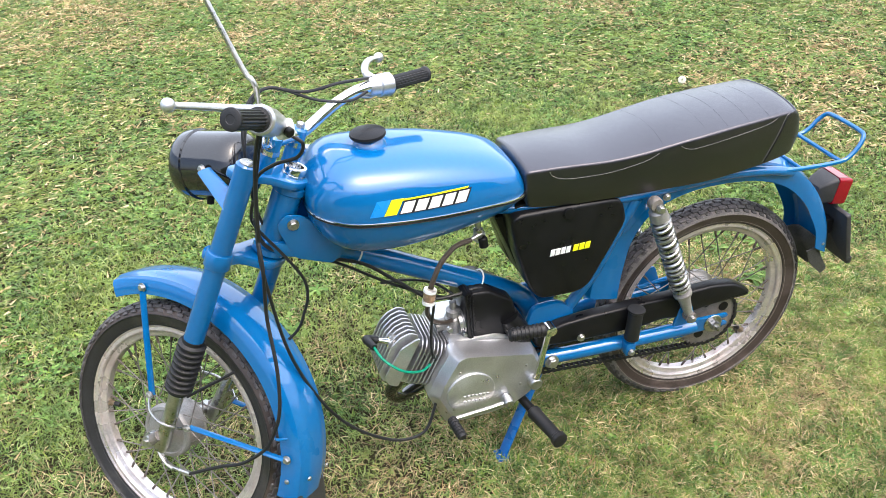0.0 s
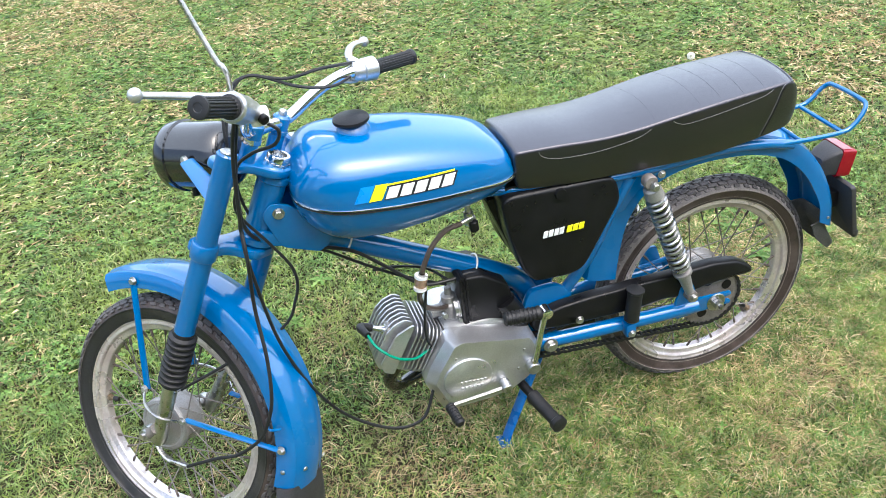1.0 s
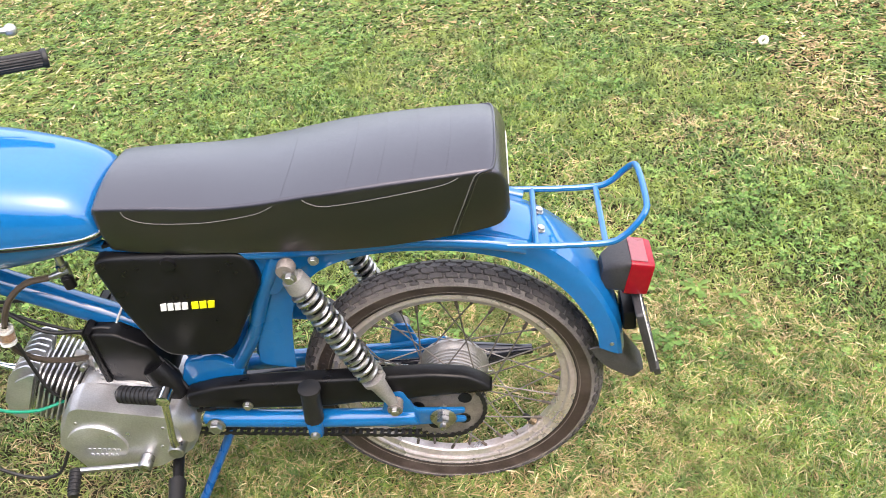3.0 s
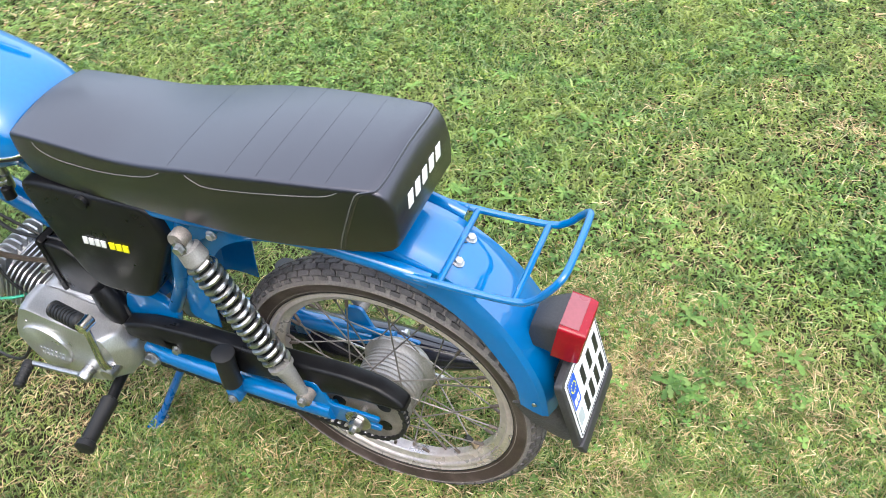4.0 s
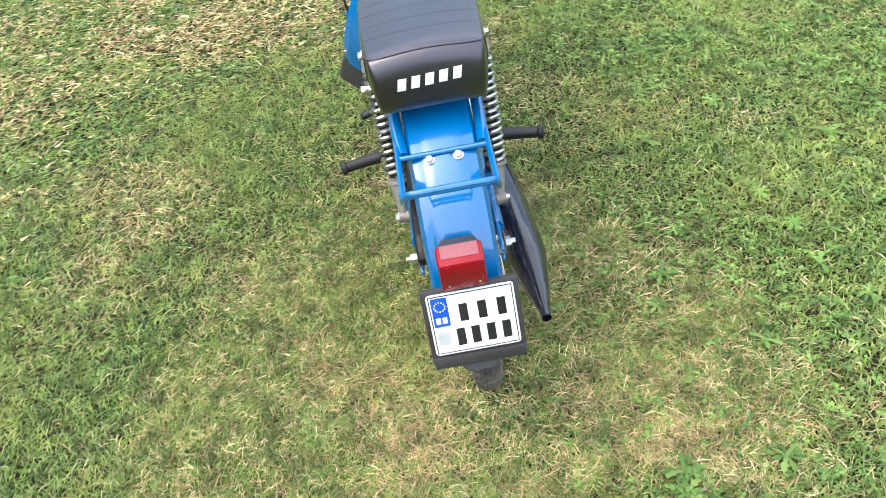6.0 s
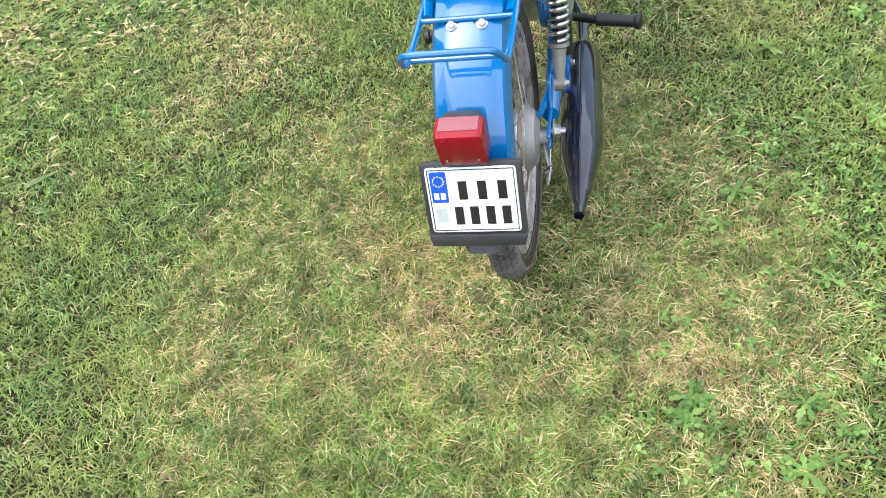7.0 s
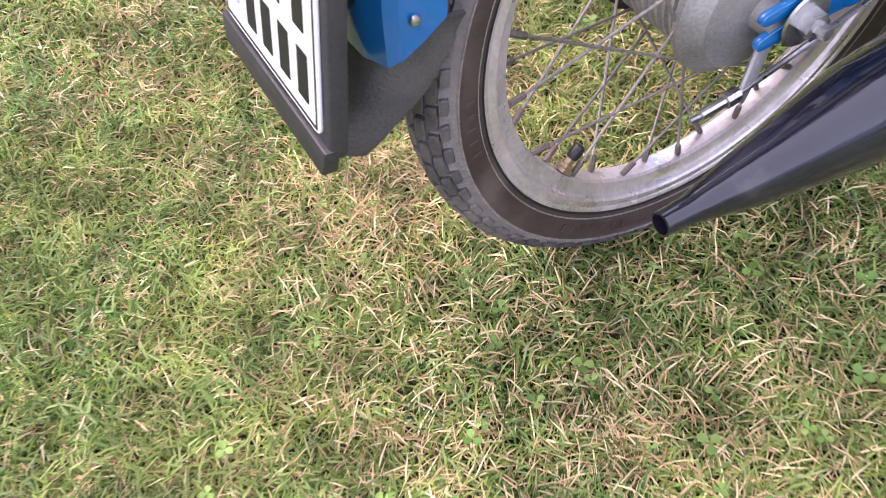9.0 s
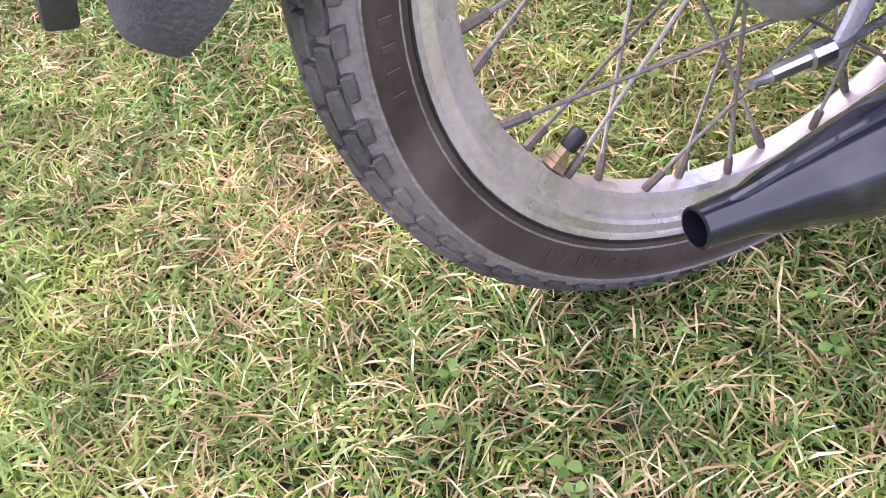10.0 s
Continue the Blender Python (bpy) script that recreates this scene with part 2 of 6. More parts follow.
bm = bmesh.new()
bmesh.ops.create_grid(bm, x_segments=60, y_segments=60, size=1.0)
for v in bm.verts:
    far = max(abs(v.co.x), abs(v.co.y))
    v.co.x, v.co.y = v.co.x * (6 + 600 * far ** 4), v.co.y * (6 + 600 * far ** 4)
    v.co.z = 0.010 * (noise.noise(Vector((v.co.x * 0.9, v.co.y * 0.9, 3)))) * min(1, 4 / (1 + v.co.length)) - 0.013
ground = new("ground", mesh_of("ground", bm, SOIL))
tagged(ground, "uneven soil under a short mown lawn", "ground", kind="structure")

# unseen hedge, added to darken the reflections and sides that face -y
bm = bmesh.new()
rows = []
for j in range(15):
    h = 6.0 * j / 14
    row = []
    for i in range(141):
        x = -28 + 56 * i / 140
        top = 0.78 + 0.42 * noise.noise(Vector((x * 0.21, 4.1, 0))) + 0.14 * noise.noise(Vector((x * 0.8, 9.3, 0)))
        z = h * top
        out = 0.9 * noise.noise(Vector((x * 0.55, z * 0.7, 2))) + 0.35 * noise.noise(Vector((x * 2.1, z * 2.4, 5)))
        row.append((x, -8.5 - 0.02 * x * x + out - 0.10 * z, z - 0.05))
    rows.append(row)
for k, depth in ((0, 0.0), (1, 2.5)):
    vs = [[bm.verts.new((x, y - depth, z)) for x, y, z in r] for r in rows]
    for a, b in zip(vs, vs[1:]):
        for i in range(140):
            bm.faces.new((a[i], a[i + 1], b[i + 1], b[i]))
    if k == 0:
        first_top = vs[-1]
    else:
        for i in range(140):
            bm.faces.new((first_top[i], first_top[i + 1], vs[-1][i + 1], vs[-1][i]))
unseen_hedge = new("hedge", mesh_of("hedge", bm, HEDGE))
tagged(unseen_hedge, "unseen tall dark green hedge, added beyond the lawn to darken reflections", "hedge", kind="structure")

# ---- shaping ----
def catmull(pts, k=6, closed=False):
    """A smooth line through the points."""
    p = [Vector(q) for q in pts]
    n = len(p)
    out = []
    for i in range(n if closed else n - 1):
        a, b, c, d = (p[(i - 1) % n], p[i], p[(i + 1) % n], p[(i + 2) % n]) if closed else (p[max(i - 1, 0)], p[i], p[i + 1], p[min(i + 2, n - 1)])
        for j in range(k):
            t = j / k
            out.append(0.5 * (2 * b + (c - a) * t + (2 * a - 5 * b + 4 * c - d) * t * t + (3 * b - a - 3 * c + d) * t ** 3))
    if not closed:
        out.append(p[-1])
    return out


def curve(xs, ys):
    """A smooth function through the given values."""
    pts = catmull([(a, b, 0) for a, b in zip(xs, ys)], 12)
    px, py = [q.x for q in pts], [q.y for q in pts]
    return lambda x: float(np.interp(x, px, py))


def loft(rings, cap=True, closed=False, bm=None, wrap=True):
    bm = bm or bmesh.new()
    vs = [[bm.verts.new(p) for p in r] for r in rings]
    m = len(rings[0])
    for a, b in zip(vs, vs[1:] + ([vs[0]] if closed else [])):
        for i in range(m if wrap else m - 1):
            j = (i + 1) % m
            bm.faces.new((a[i], a[j], b[j], b[i]))
    if cap and not closed and wrap:
        bm.faces.new(vs[0])
        bm.faces.new(list(reversed(vs[-1])))
    return bm


def frames(pts, closed=False):
    """Directions across a line, carried along without twist."""
    n = len(pts)
    tan = []
    for i in range(n):
        a, b = (pts[(i - 1) % n], pts[(i + 1) % n]) if closed else (pts[max(i - 1, 0)], pts[min(i + 1, n - 1)])
        tan.append((b - a).normalized())
    ref = Vector((0, 0, 1)) if abs(tan[0].z) < 0.9 else Vector((0, 1, 0))
    side = tan[0].cross(ref).normalized()
    out = []
    for t in tan:
        side = (side - t * side.dot(t)).normalized()
        out.append((side, t.cross(side).normalized(), t))
    return out


def tube(pts, r, n=10, k=0, closed=False, bm=None, squash=1.0):
    pts = catmull(pts, k, closed) if k else [Vector(p) for p in pts]
    rs = r if isinstance(r, (list, tuple)) else [r] * len(pts)
    if len(rs) != len(pts):
        rs = [float(np.interp(i / (len(pts) - 1), np.linspace(0, 1, len(rs)), rs)) for i in range(len(pts))]
    rings = []
    for p, q, (s, u, _) in zip(pts, rs, frames(pts, closed)):
        rings.append([p + q * (math.cos(a) * s + squash * math.sin(a) * u) for a in (2 * math.pi * i / n for i in range(n))])
    return loft(rings, True, closed, bm)


def lathe(profile, n=32, m=None, closed=False, bm=None):
    """Turns (radius, height along y) about the y axis, then places it by m."""
    m = m or Matrix.Identity(4)
    rings = [[m @ Vector((r * math.cos(a), h, r * math.sin(a))) for r, h in profile] for a in (2 * math.pi * i / n for i in range(n))]
    bm = loft(rings, False, True, bm, wrap=closed)
    if not closed:
        bmesh.ops.remove_doubles(bm, verts=bm.verts, dist=1e-6)
        bmesh.ops.holes_fill(bm, edges=[e for e in bm.edges if e.is_boundary], sides=0)
    return bm


def along(a, b):
    """The pose that lays the y axis from a towards b."""
    a, b = Vector(a), Vector(b)
    return Matrix.Translation(a) @ Vector((0, 1, 0)).rotation_difference(b - a).to_matrix().to_4x4()


def rod(a, b, profile, n=16, bm=None):
    """A turned piece from a to b; profile as (share of the way, radius)."""
    d = (Vector(b) - Vector(a)).length
    return lathe([(r, t * d) for t, r in profile], n, along(a, b), bm=bm)


def slab(outline, y0, y1, bevel=0.003, seg=2, m=None):
    """An outline in x and z, given depth from y0 to y1, with rounded edges."""
    bm = bmesh.new()
    a = [bm.verts.new((x, y0, z)) for x, z in outline]
    b = [bm.verts.new((x, y1, z)) for x, z in outline]
    n = len(a)
    bm.faces.new(a)
    bm.faces.new(list(reversed(b)))
    for i in range(n):
        bm.faces.new((a[i], b[i], b[(i + 1) % n], a[(i + 1) % n]))
    bmesh.ops.recalc_face_normals(bm, faces=bm.faces)
    if bevel:
        es = [e for e in bm.edges if len(e.link_faces) == 2 and e.calc_face_angle(0) > 0.5]
        bmesh.ops.bevel(bm, geom=es, offset=bevel, segments=seg, affect="EDGES", profile=0.5)
    if m:
        bm.transform(m)
    return bm


def box(size, m, bevel=0.003, seg=2):
    x, y, z = (s / 2 for s in size)
    return slab([(-x, -z), (x, -z), (x, z), (-x, z)], -y, y, bevel, seg, m)


def rounded(outline, r, k=4):
    """The outline with its corners turned into arcs."""
    out = []
    n = len(outline)
    for i in range(n):
        p, a, b = Vector(outline[i]), Vector(outline[i - 1]), Vector(outline[(i + 1) % n])
        ra = min(r, (a - p).length * 0.45)
        rb = min(r, (b - p).length * 0.45)
        s, e = p + (a - p).normalized() * ra, p + (b - p).normalized() * rb
        for j in range(k + 1):
            t = j / k
            out.append(tuple((1 - t) ** 2 * s + 2 * t * (1 - t) * p + t * t * e))
    return out


def join(bm, other):
    me = bpy.data.meshes.new("part_shape")
    other.to_mesh(me)
    other.free()
    bm.from_mesh(me)
    bpy.data.meshes.remove(me)
    return bm


# ---- the moped ----
LEAN = 1.6
moped = new("moped")
moped.matrix_basis = pose(0, 0, 0, LEAN, 0, 0)
tagged(moped, "blue vintage moped with black double seat, on its side stand", "moped")

STEER, RAKE = 46.0, 25.6
FM = Matrix.Translation((-0.872, -0.015, 0.81)) @ Matrix.Rotation(radians(RAKE), 4, "Y") @ Matrix.Rotation(radians(-STEER), 4, "Z")


HM = FM @ Matrix.Rotation(radians(6), 4, "Z")


def H(u, v, w):
    """The same for the handlebar, which is clamped a little off square."""
    return HM @ Vector((-u, v, w))


def F(u, v, w):
    """A point of the steered front end: ahead of, right of and along the steering axis."""
    return FM @ Vector((-u, v, w))


# shared small fittings
bolt_bm = lathe([(0.0, 0.0), (0.0085, 0.0), (0.0085, -0.0015), (0.0, -0.0015)], 16)
join(bolt_bm, lathe([(0.0, -0.0015), (0.0062, -0.0015), (0.0062, -0.006), (0.0052, -0.0068), (0.0, -0.0068)], 6))
BOLT = mesh_of("bolt", bolt_bm, STEEL)
rivet_bm = lathe([(0.0, 0.0), (0.0045, 0.0), (0.004, -0.002), (0.002, -0.003), (0.0, -0.0032)], 12)
RIVET = mesh_of("rivet", rivet_bm, STEEL)


def bolt(p, out, parent, size=1.0, me=BOLT, name="bolt"):
    """A bolt head at p, looking along out."""
    q = Vector((0, -1, 0)).rotation_difference(Vector(out)).to_matrix().to_4x4()
    return piece(name, me, Matrix.Translation(p) @ q @ Matrix.Scale(size, 4), parent)


# wheels
tyre_section = [(0.2145, -0.0170), (0.2195, -0.0195), (0.2225, -0.0216), (0.2255, -0.0220), (0.2280, -0.0235), (0.2400, -0.0265), (0.2440, -0.0275),
                (0.2450, -0.0288), (0.2468, -0.0282), (0.2528, -0.0243), (0.2594, -0.0184), (0.2636, -0.0098), (0.2648, 0.0)]
tyre_section += [(r, -h) for r, h in reversed(tyre_section[:-1])]
tyre_section += [(0.2125, 0.010), (0.2125, -0.010)]


def tyre_mesh(material, ground):
    """The casing: a plain sidewall, and the dustier ground between the blocks of the tread."""
    me = mesh_of("tyre", lathe(tyre_section, 96, closed=True), material, 50)
    me.materials.append(ground)
    for p in me.polygons:
        if math.hypot(p.center.x, p.center.z) > 0.2480:
            p.material_index = 1
    return me


TYRE_ME, TYRE_FRONT_ME = tyre_mesh(TYRE, GROOVE), tyre_mesh(TYRE_DARK, TYRE)
rim_half = [(0.1935, 0.0), (0.1938, 0.0075), (0.1960, 0.0098), (0.2030, 0.0120), (0.2056, 0.0136), (0.2072, 0.0172), (0.2095, 0.0190), (0.2162, 0.0186), (0.2180, 0.0200), (0.2200, 0.0206), (0.2208, 0.0196), (0.2190, 0.0172),
            (0.2095, 0.0162), (0.2075, 0.0118), (0.1985, 0.0080), (0.1965, 0.0)]
rim_section = rim_half[:-1] + [(0.1975, 0.0)] + [(r, -v) for r, v in reversed(rim_half[1:-1])]
RIM_ME = mesh_of("rim", lathe(rim_section, 96, closed=True), RIM, 24)
rib_bm = bmesh.new()
for side in (-1, 1):
    for rr, hh, w in ((0.2458, 0.0284, 0.0011), (0.2262, 0.0222, 0.0008)):
        lathe([(rr + w * math.cos(2 * math.pi * i / 6), side * hh + w * math.sin(2 * math.pi * i / 6)) for i in range(6)], 96, closed=True, bm=rib_bm)
RIB_ME = mesh_of("sidewall_rib", rib_bm, RIB)
RIB_FRONT_ME = RIB_ME.copy()
RIB_FRONT_ME.materials[0] = TYRE_DARK
# black rings put in for the shaded gap between tyre and rim
gap_bm = bmesh.new()
for side in (-1, 1):
    lathe([(0.2214 + 0.0011 * math.cos(2 * math.pi * i / 6), side * 0.0208 + 0.0012 * math.sin(2 * math.pi * i / 6)) for i in range(6)], 96, closed=True, bm=gap_bm)
GAP_ME = mesh_of("gap_shade_ring", gap_bm, RUBBER)


def tread():
    """Worn, uneven blocks of the tread in rows with dusty channels across, and small lugs on the shoulders."""
    rnd = random.Random(5)
    verts, faces = [], []
    # radius and offset of the middle, half width, normal (outwards, sideways), share of the pitch, shift along the row
    half_rows = [(0.2674, 0.0, 0.0042, 1.0, 0.0, 0.66, 0.5), (0.2662, 0.0102, 0.0046, 0.96, 0.27, 0.80, 0.0), (0.2612, 0.0188, 0.0042, 0.78, 0.62, 0.80, 0.5),
                 (0.2548, 0.0246, 0.0032, 0.56, 0.82, 0.56, 0.0)]
    rows = half_rows + [(r, -h, w, a, -b, k, f) for r, h, w, a, b, k, f in half_rows[1:]]
    count = 66
    for r, h, w, nr, nh, fill, shift in rows:
        for i in range(count):
            a0 = 2 * math.pi * (i + shift + (0.12 if h > 0 else 0) + rnd.uniform(-0.03, 0.03)) / count
            half = math.pi / count * fill * rnd.uniform(0.94, 1.06)
            wear = rnd.uniform(-0.0004, 0.0003)
            lean = (0.004 if h else 0.006 * (1 if i % 2 else -1)) + rnd.uniform(-0.003, 0.003)
            base = len(verts)
            for up, grow in ((-0.004, 1.06), (0.0007 + wear, 1.0), (0.0014 + wear, 0.84)):
                for sa, sh in ((-1, -1), (0, -1.1), (1, -1), (1.08, 0), (1, 1), (0, 1.1), (-1, 1), (-1.08, 0)):
                    a = a0 + sa * half * grow + lean * sh
                    across = sh * w * grow
                    rr = r + up * nr - across * nh
                    verts.append((rr * math.cos(a), h + up * nh + across * nr, rr * math.sin(a)))
            for ring in (0, 8):
                for k in range(8):
                    p, q = base + ring + k, base + ring + (k + 1) % 8
                    faces.append((p, q, q + 8, p + 8))
            faces.append(tuple(range(base + 16, base + 24)))
    me = bpy.data.meshes.new("tread")
    me.from_pydata(verts, [], faces)
    me.materials.append(TREAD)
    return me


TREAD_ME = tread()
spoke_bm = rod((0, 0, 0), (0, 1, 0), [(0, 0.0013), (0.9, 0.0013), (0.905, 0.0029), (0.985, 0.0029), (1.0, 0.0026)], 7)
SPOKE_ME = mesh_of("spoke", spoke_bm, SPOKE)
SPOKE_ME.materials.append(NIPPLE)
for p in SPOKE_ME.polygons:
    if p.center.y > 0.902:
        p.material_index = 1
valve_bm = rod((0, 0, 0), (0, 0.016, 0), [(0, 0.0085), (0.22, 0.0085), (0.23, 0.0062), (0.45, 0.0062), (0.47, 0.0042), (1, 0.0042)], 6)
VALVE_ME = mesh_of("valve", valve_bm, BRASS)
CAP_ME = mesh_of("valve_cap", rod((0, 0.013, 0), (0, 0.026, 0), [(0, 0.0050), (0.1, 0.0055), (0.85, 0.0055), (1, 0.0042)], 14), RUBBER)


def wheel(name, m, label, flanges, turn, drum, side):
    """Rim, tyre, hub and laced spokes. flanges: (radius, offset) on both sides."""
    rim = piece(name, RIM_ME, m, moped)
    tagged(rim, label)
    ty = piece("tyre", TYRE_ME if side else TYRE_FRONT_ME, Matrix.Identity(4), rim)
    tagged(ty, "dusty brown-black tyre with worn block tread" if side else "black tyre with worn block tread")
    piece("gap_shade_ring", GAP_ME, Matrix.Identity(4), ty)
    tagged(piece("sidewall_rib", RIB_ME if side else RIB_FRONT_ME, Matrix.Identity(4), ty), "raised ribs round the sidewalls")
    tagged(piece("tread", TREAD_ME, Matrix.Identity(4), rim), "worn block tread", kind="stuff")
    part("hub", lathe(drum, 48), ALU_DULL, rim, "dull ribbed aluminium drum hub")
    n = 36
    for i in range(n):
        s = i % 2
        r, off = flanges[s]
        k = i // 2
        way = 1 if k % 2 else -1
        a = 2 * math.pi * i / n + turn
        ha = a + way * radians(52)
        p0 = Vector((r * math.cos(ha), off, r * math.sin(ha)))
        p1 = Vector((0.1935 * math.cos(a), (-0.004, 0.004)[s], 0.1935 * math.sin(a)))
        piece("spoke", SPOKE_ME, along(p0, p1) @ Matrix.Diagonal((1, (p1 - p0).length, 1, 1)), rim)
    va = radians(-43.5 if side else 200)
    p0 = Vector((0.1925 * math.cos(va), 0.001, 0.1925 * math.sin(va)))
    stem = piece("valve", VALVE_ME, along(p0, p0 * 0.5), rim)
    tagged(piece("valve_cap", CAP_ME, Matrix.Identity(4), stem), "black plastic valve cap")
    return rim


rear_drum = [(0.0, -0.055), (0.012, -0.055), (0.012, -0.050), (0.050, -0.050), (0.056, -0.046), (0.056, -0.042), (0.050, -0.040), (0.050, -0.034)]
for i in range(7):
    h = -0.032 + i * 0.008
    rear_drum += [(0.0532, h), (0.056, h + 0.0012), (0.056, h + 0.0038), (0.0532, h + 0.005)]
rear_drum += [(0.058, 0.027), (0.064, 0.030), (0.064, 0.036), (0.058, 0.040), (0.050, 0.050), (0.030, 0.055), (0.014, 0.056), (0.012, 0.075), (0.0, 0.075)]
REAR = Matrix.Translation((0.022, 0.008, 0.257))
rear_wheel = wheel("rear_wheel", REAR, "spoked rear wheel with dusty chrome rim", [(0.054, -0.044), (0.060, 0.033)], 0.05, rear_drum, 1)
front_drum = [(0.0, -0.055), (0.011, -0.055), (0.011, -0.046), (0.052, -0.044), (0.057, -0.038), (0.057, -0.030), (0.052, -0.026), (0.052, 0.010),
              (0.056, 0.012), (0.056, 0.016), (0.030, 0.020), (0.020, 0.034), (0.030, 0.036), (0.030, 0.040), (0.011, 0.042), (0.011, 0.055), (0.0, 0.055)]
FRONT = FM @ Matrix.Translation((-0.068, 0, -0.628))
front_wheel = wheel("front_wheel", FRONT, "spoked front wheel with chrome rim, turned to the right", [(0.052, -0.034), (0.053, 0.014)], 0.1, front_drum, 0)


def sidewall_bars(rim, radius, start, count, side):
    """Raised marks on a sidewall where the maker's lettering stands."""
    for i in range(count):
        a = radians(start + i * 3.2)
        m = Matrix.Rotation(-a, 4, "Y") @ Matrix.Translation((radius, side * 0.0258, 0)) @ Matrix.Rotation(radians(8), 4, "Z")
        part("raised_mark", box((0.0075, 0.0008, 0.0042), m, 0.0003, 1), TYRE, rim)


sidewall_bars(rear_wheel, 0.2345, -68, 7, 1)
sidewall_bars(rear_wheel, 0.2345, -8, 5, 1)
sidewall_bars(rear_wheel, 0.2345, 150, 6, -1)


# frame
def mirrored(pts):
    return [(x, -y, z) for x, y, z in pts]


part("head_tube", rod(F(0, 0, -0.020), F(0, 0, -0.165), [(0, 0.026), (0.02, 0.031), (0.10, 0.031), (0.12, 0.028), (0.88, 0.028), (0.90, 0.032), (0.98, 0.032), (1, 0.026)], 28), BLUE, moped)
part("main_tube", tube([(-0.945, -0.010, 0.700), (-0.86, -0.004, 0.655), (-0.75, 0, 0.592), (-0.60, 0, 0.507), (-0.48, 0, 0.438), (-0.43, 0, 0.400), (-0.405, 0, 0.350)], 0.0225, 20, 5), BLUE, moped, "thick blue frame tube")
gusset = slab(rounded([(-0.924, 0.726), (-0.906, 0.748), (-0.876, 0.742), (-0.80, 0.668), (-0.83, 0.625), (-0.90, 0.655)], 0.012), -0.052, -0.047, 0.002)
join(gusset, slab(rounded([(-0.924, 0.726), (-0.906, 0.748), (-0.876, 0.742), (-0.80, 0.668), (-0.83, 0.625), (-0.90, 0.655)], 0.012), 0.047, 0.052, 0.002))
join(gusset, slab([(-0.95, 0.70), (-0.80, 0.655), (-0.82, 0.63), (-0.93, 0.665)], -0.05, 0.05, 0.004))
part("tank_bracket", gusset, BLUE, moped)
bolt((-0.893, -0.053, 0.727), (0, -1, 0), moped, 1.3)
for s in (-1, 1):
    part("seat_stay", tube([(-0.205, s * 0.068, 0.630), (-0.250, s * 0.062, 0.545), (-0.288, s * 0.052, 0.455), (-0.352, s * 0.036, 0.354)], 0.0125, 14, 4), BLUE, moped, "blue frame stay")
    part("mount_plate", slab(rounded([(-0.275, 0.650), (-0.140, 0.648), (-0.148, 0.616), (-0.190, 0.592), (-0.222, 0.550), (-0.252, 0.560)], 0.010), s * 0.064, s * 0.071, 0.0025, 2), BLUE, moped, "pressed blue frame plate")
    part("pivot_plate", slab(rounded([(-0.445, 0.350), (-0.425, 0.400), (-0.365, 0.402), (-0.325, 0.372), (-0.345, 0.325), (-0.375, 0.250), (-0.415, 0.245)], 0.014), s * 0.034, s * 0.052, 0.005, 2), BLUE, moped, "blue swinging arm pivot plate")
    rail = [(-0.50, s * 0.050, 0.665), (-0.40, s * 0.066, 0.655), (-0.25, s * 0.074, 0.642), (-0.10, s * 0.074, 0.640), (0.0, s * 0.072, 0.640), (0.10, s * 0.070, 0.626), (0.17, s * 0.066, 0.606)]
    part("seat_rail", tube(rail, 0.0105, 12, 5, squash=1.0), BLUE, moped)
    bolt((-0.146, s * 0.086, 0.628), (0, s, 0), moped, 1.0)
    # swinging fork
    arm = tube([(-0.415, s * 0.060, 0.272), (-0.38, s * 0.068, 0.271), (-0.20, s * 0.078, 0.267), (-0.06, s * 0.080, 0.262), (-0.04, s * 0.080, 0.262)], 0.0165, 16, 4)
    join(arm, slab(rounded([(-0.095, 0.240), (-0.098, 0.280), (-0.085, 0.330), (-0.055, 0.330), (-0.040, 0.282), (0.045, 0.276), (0.045, 0.266), (0.0, 0.262), (0.045, 0.254), (0.045, 0.243), (-0.030, 0.243)], 0.008), s * 0.078, s * 0.085, 0.0015))
    part("swinging_arm", arm, BLUE, moped)
    bolt((-0.396, s * 0.084, 0.272), (0, s, 0), moped, 1.9)
    part("axle_nut", rod((0.006, s * 0.060, 0.259), (0.006, s * 0.111, 0.259), [(0, 0.007), (0.55, 0.007), (0.56, 0.0115), (0.82, 0.0115), (0.83, 0.006), (1, 0.0055)], 6), STEEL, moped)
    part("chain_adjuster", lathe([(0.0, 0), (0.021, 0), (0.023, 0.0015), (0.021, 0.003), (0.0, 0.003)], 20, Matrix.Translation((0.006, s * 0.088, 0.259))), STEEL, moped)

# rear suspension
def spring(a, b, r, wire, turns):
    a, b = Vector(a), Vector(b)
    d = b - a
    s = d.cross(Vector((0, 1, 0))).normalized()
    u = d.normalized().cross(s)
    n = int(turns * 18)
    return tube([a + d * (i / n) + r * (math.cos(2 * math.pi * turns * i / n) * s + math.sin(2 * math.pi * turns * i / n) * u) for i in range(n + 1)], wire, 7)


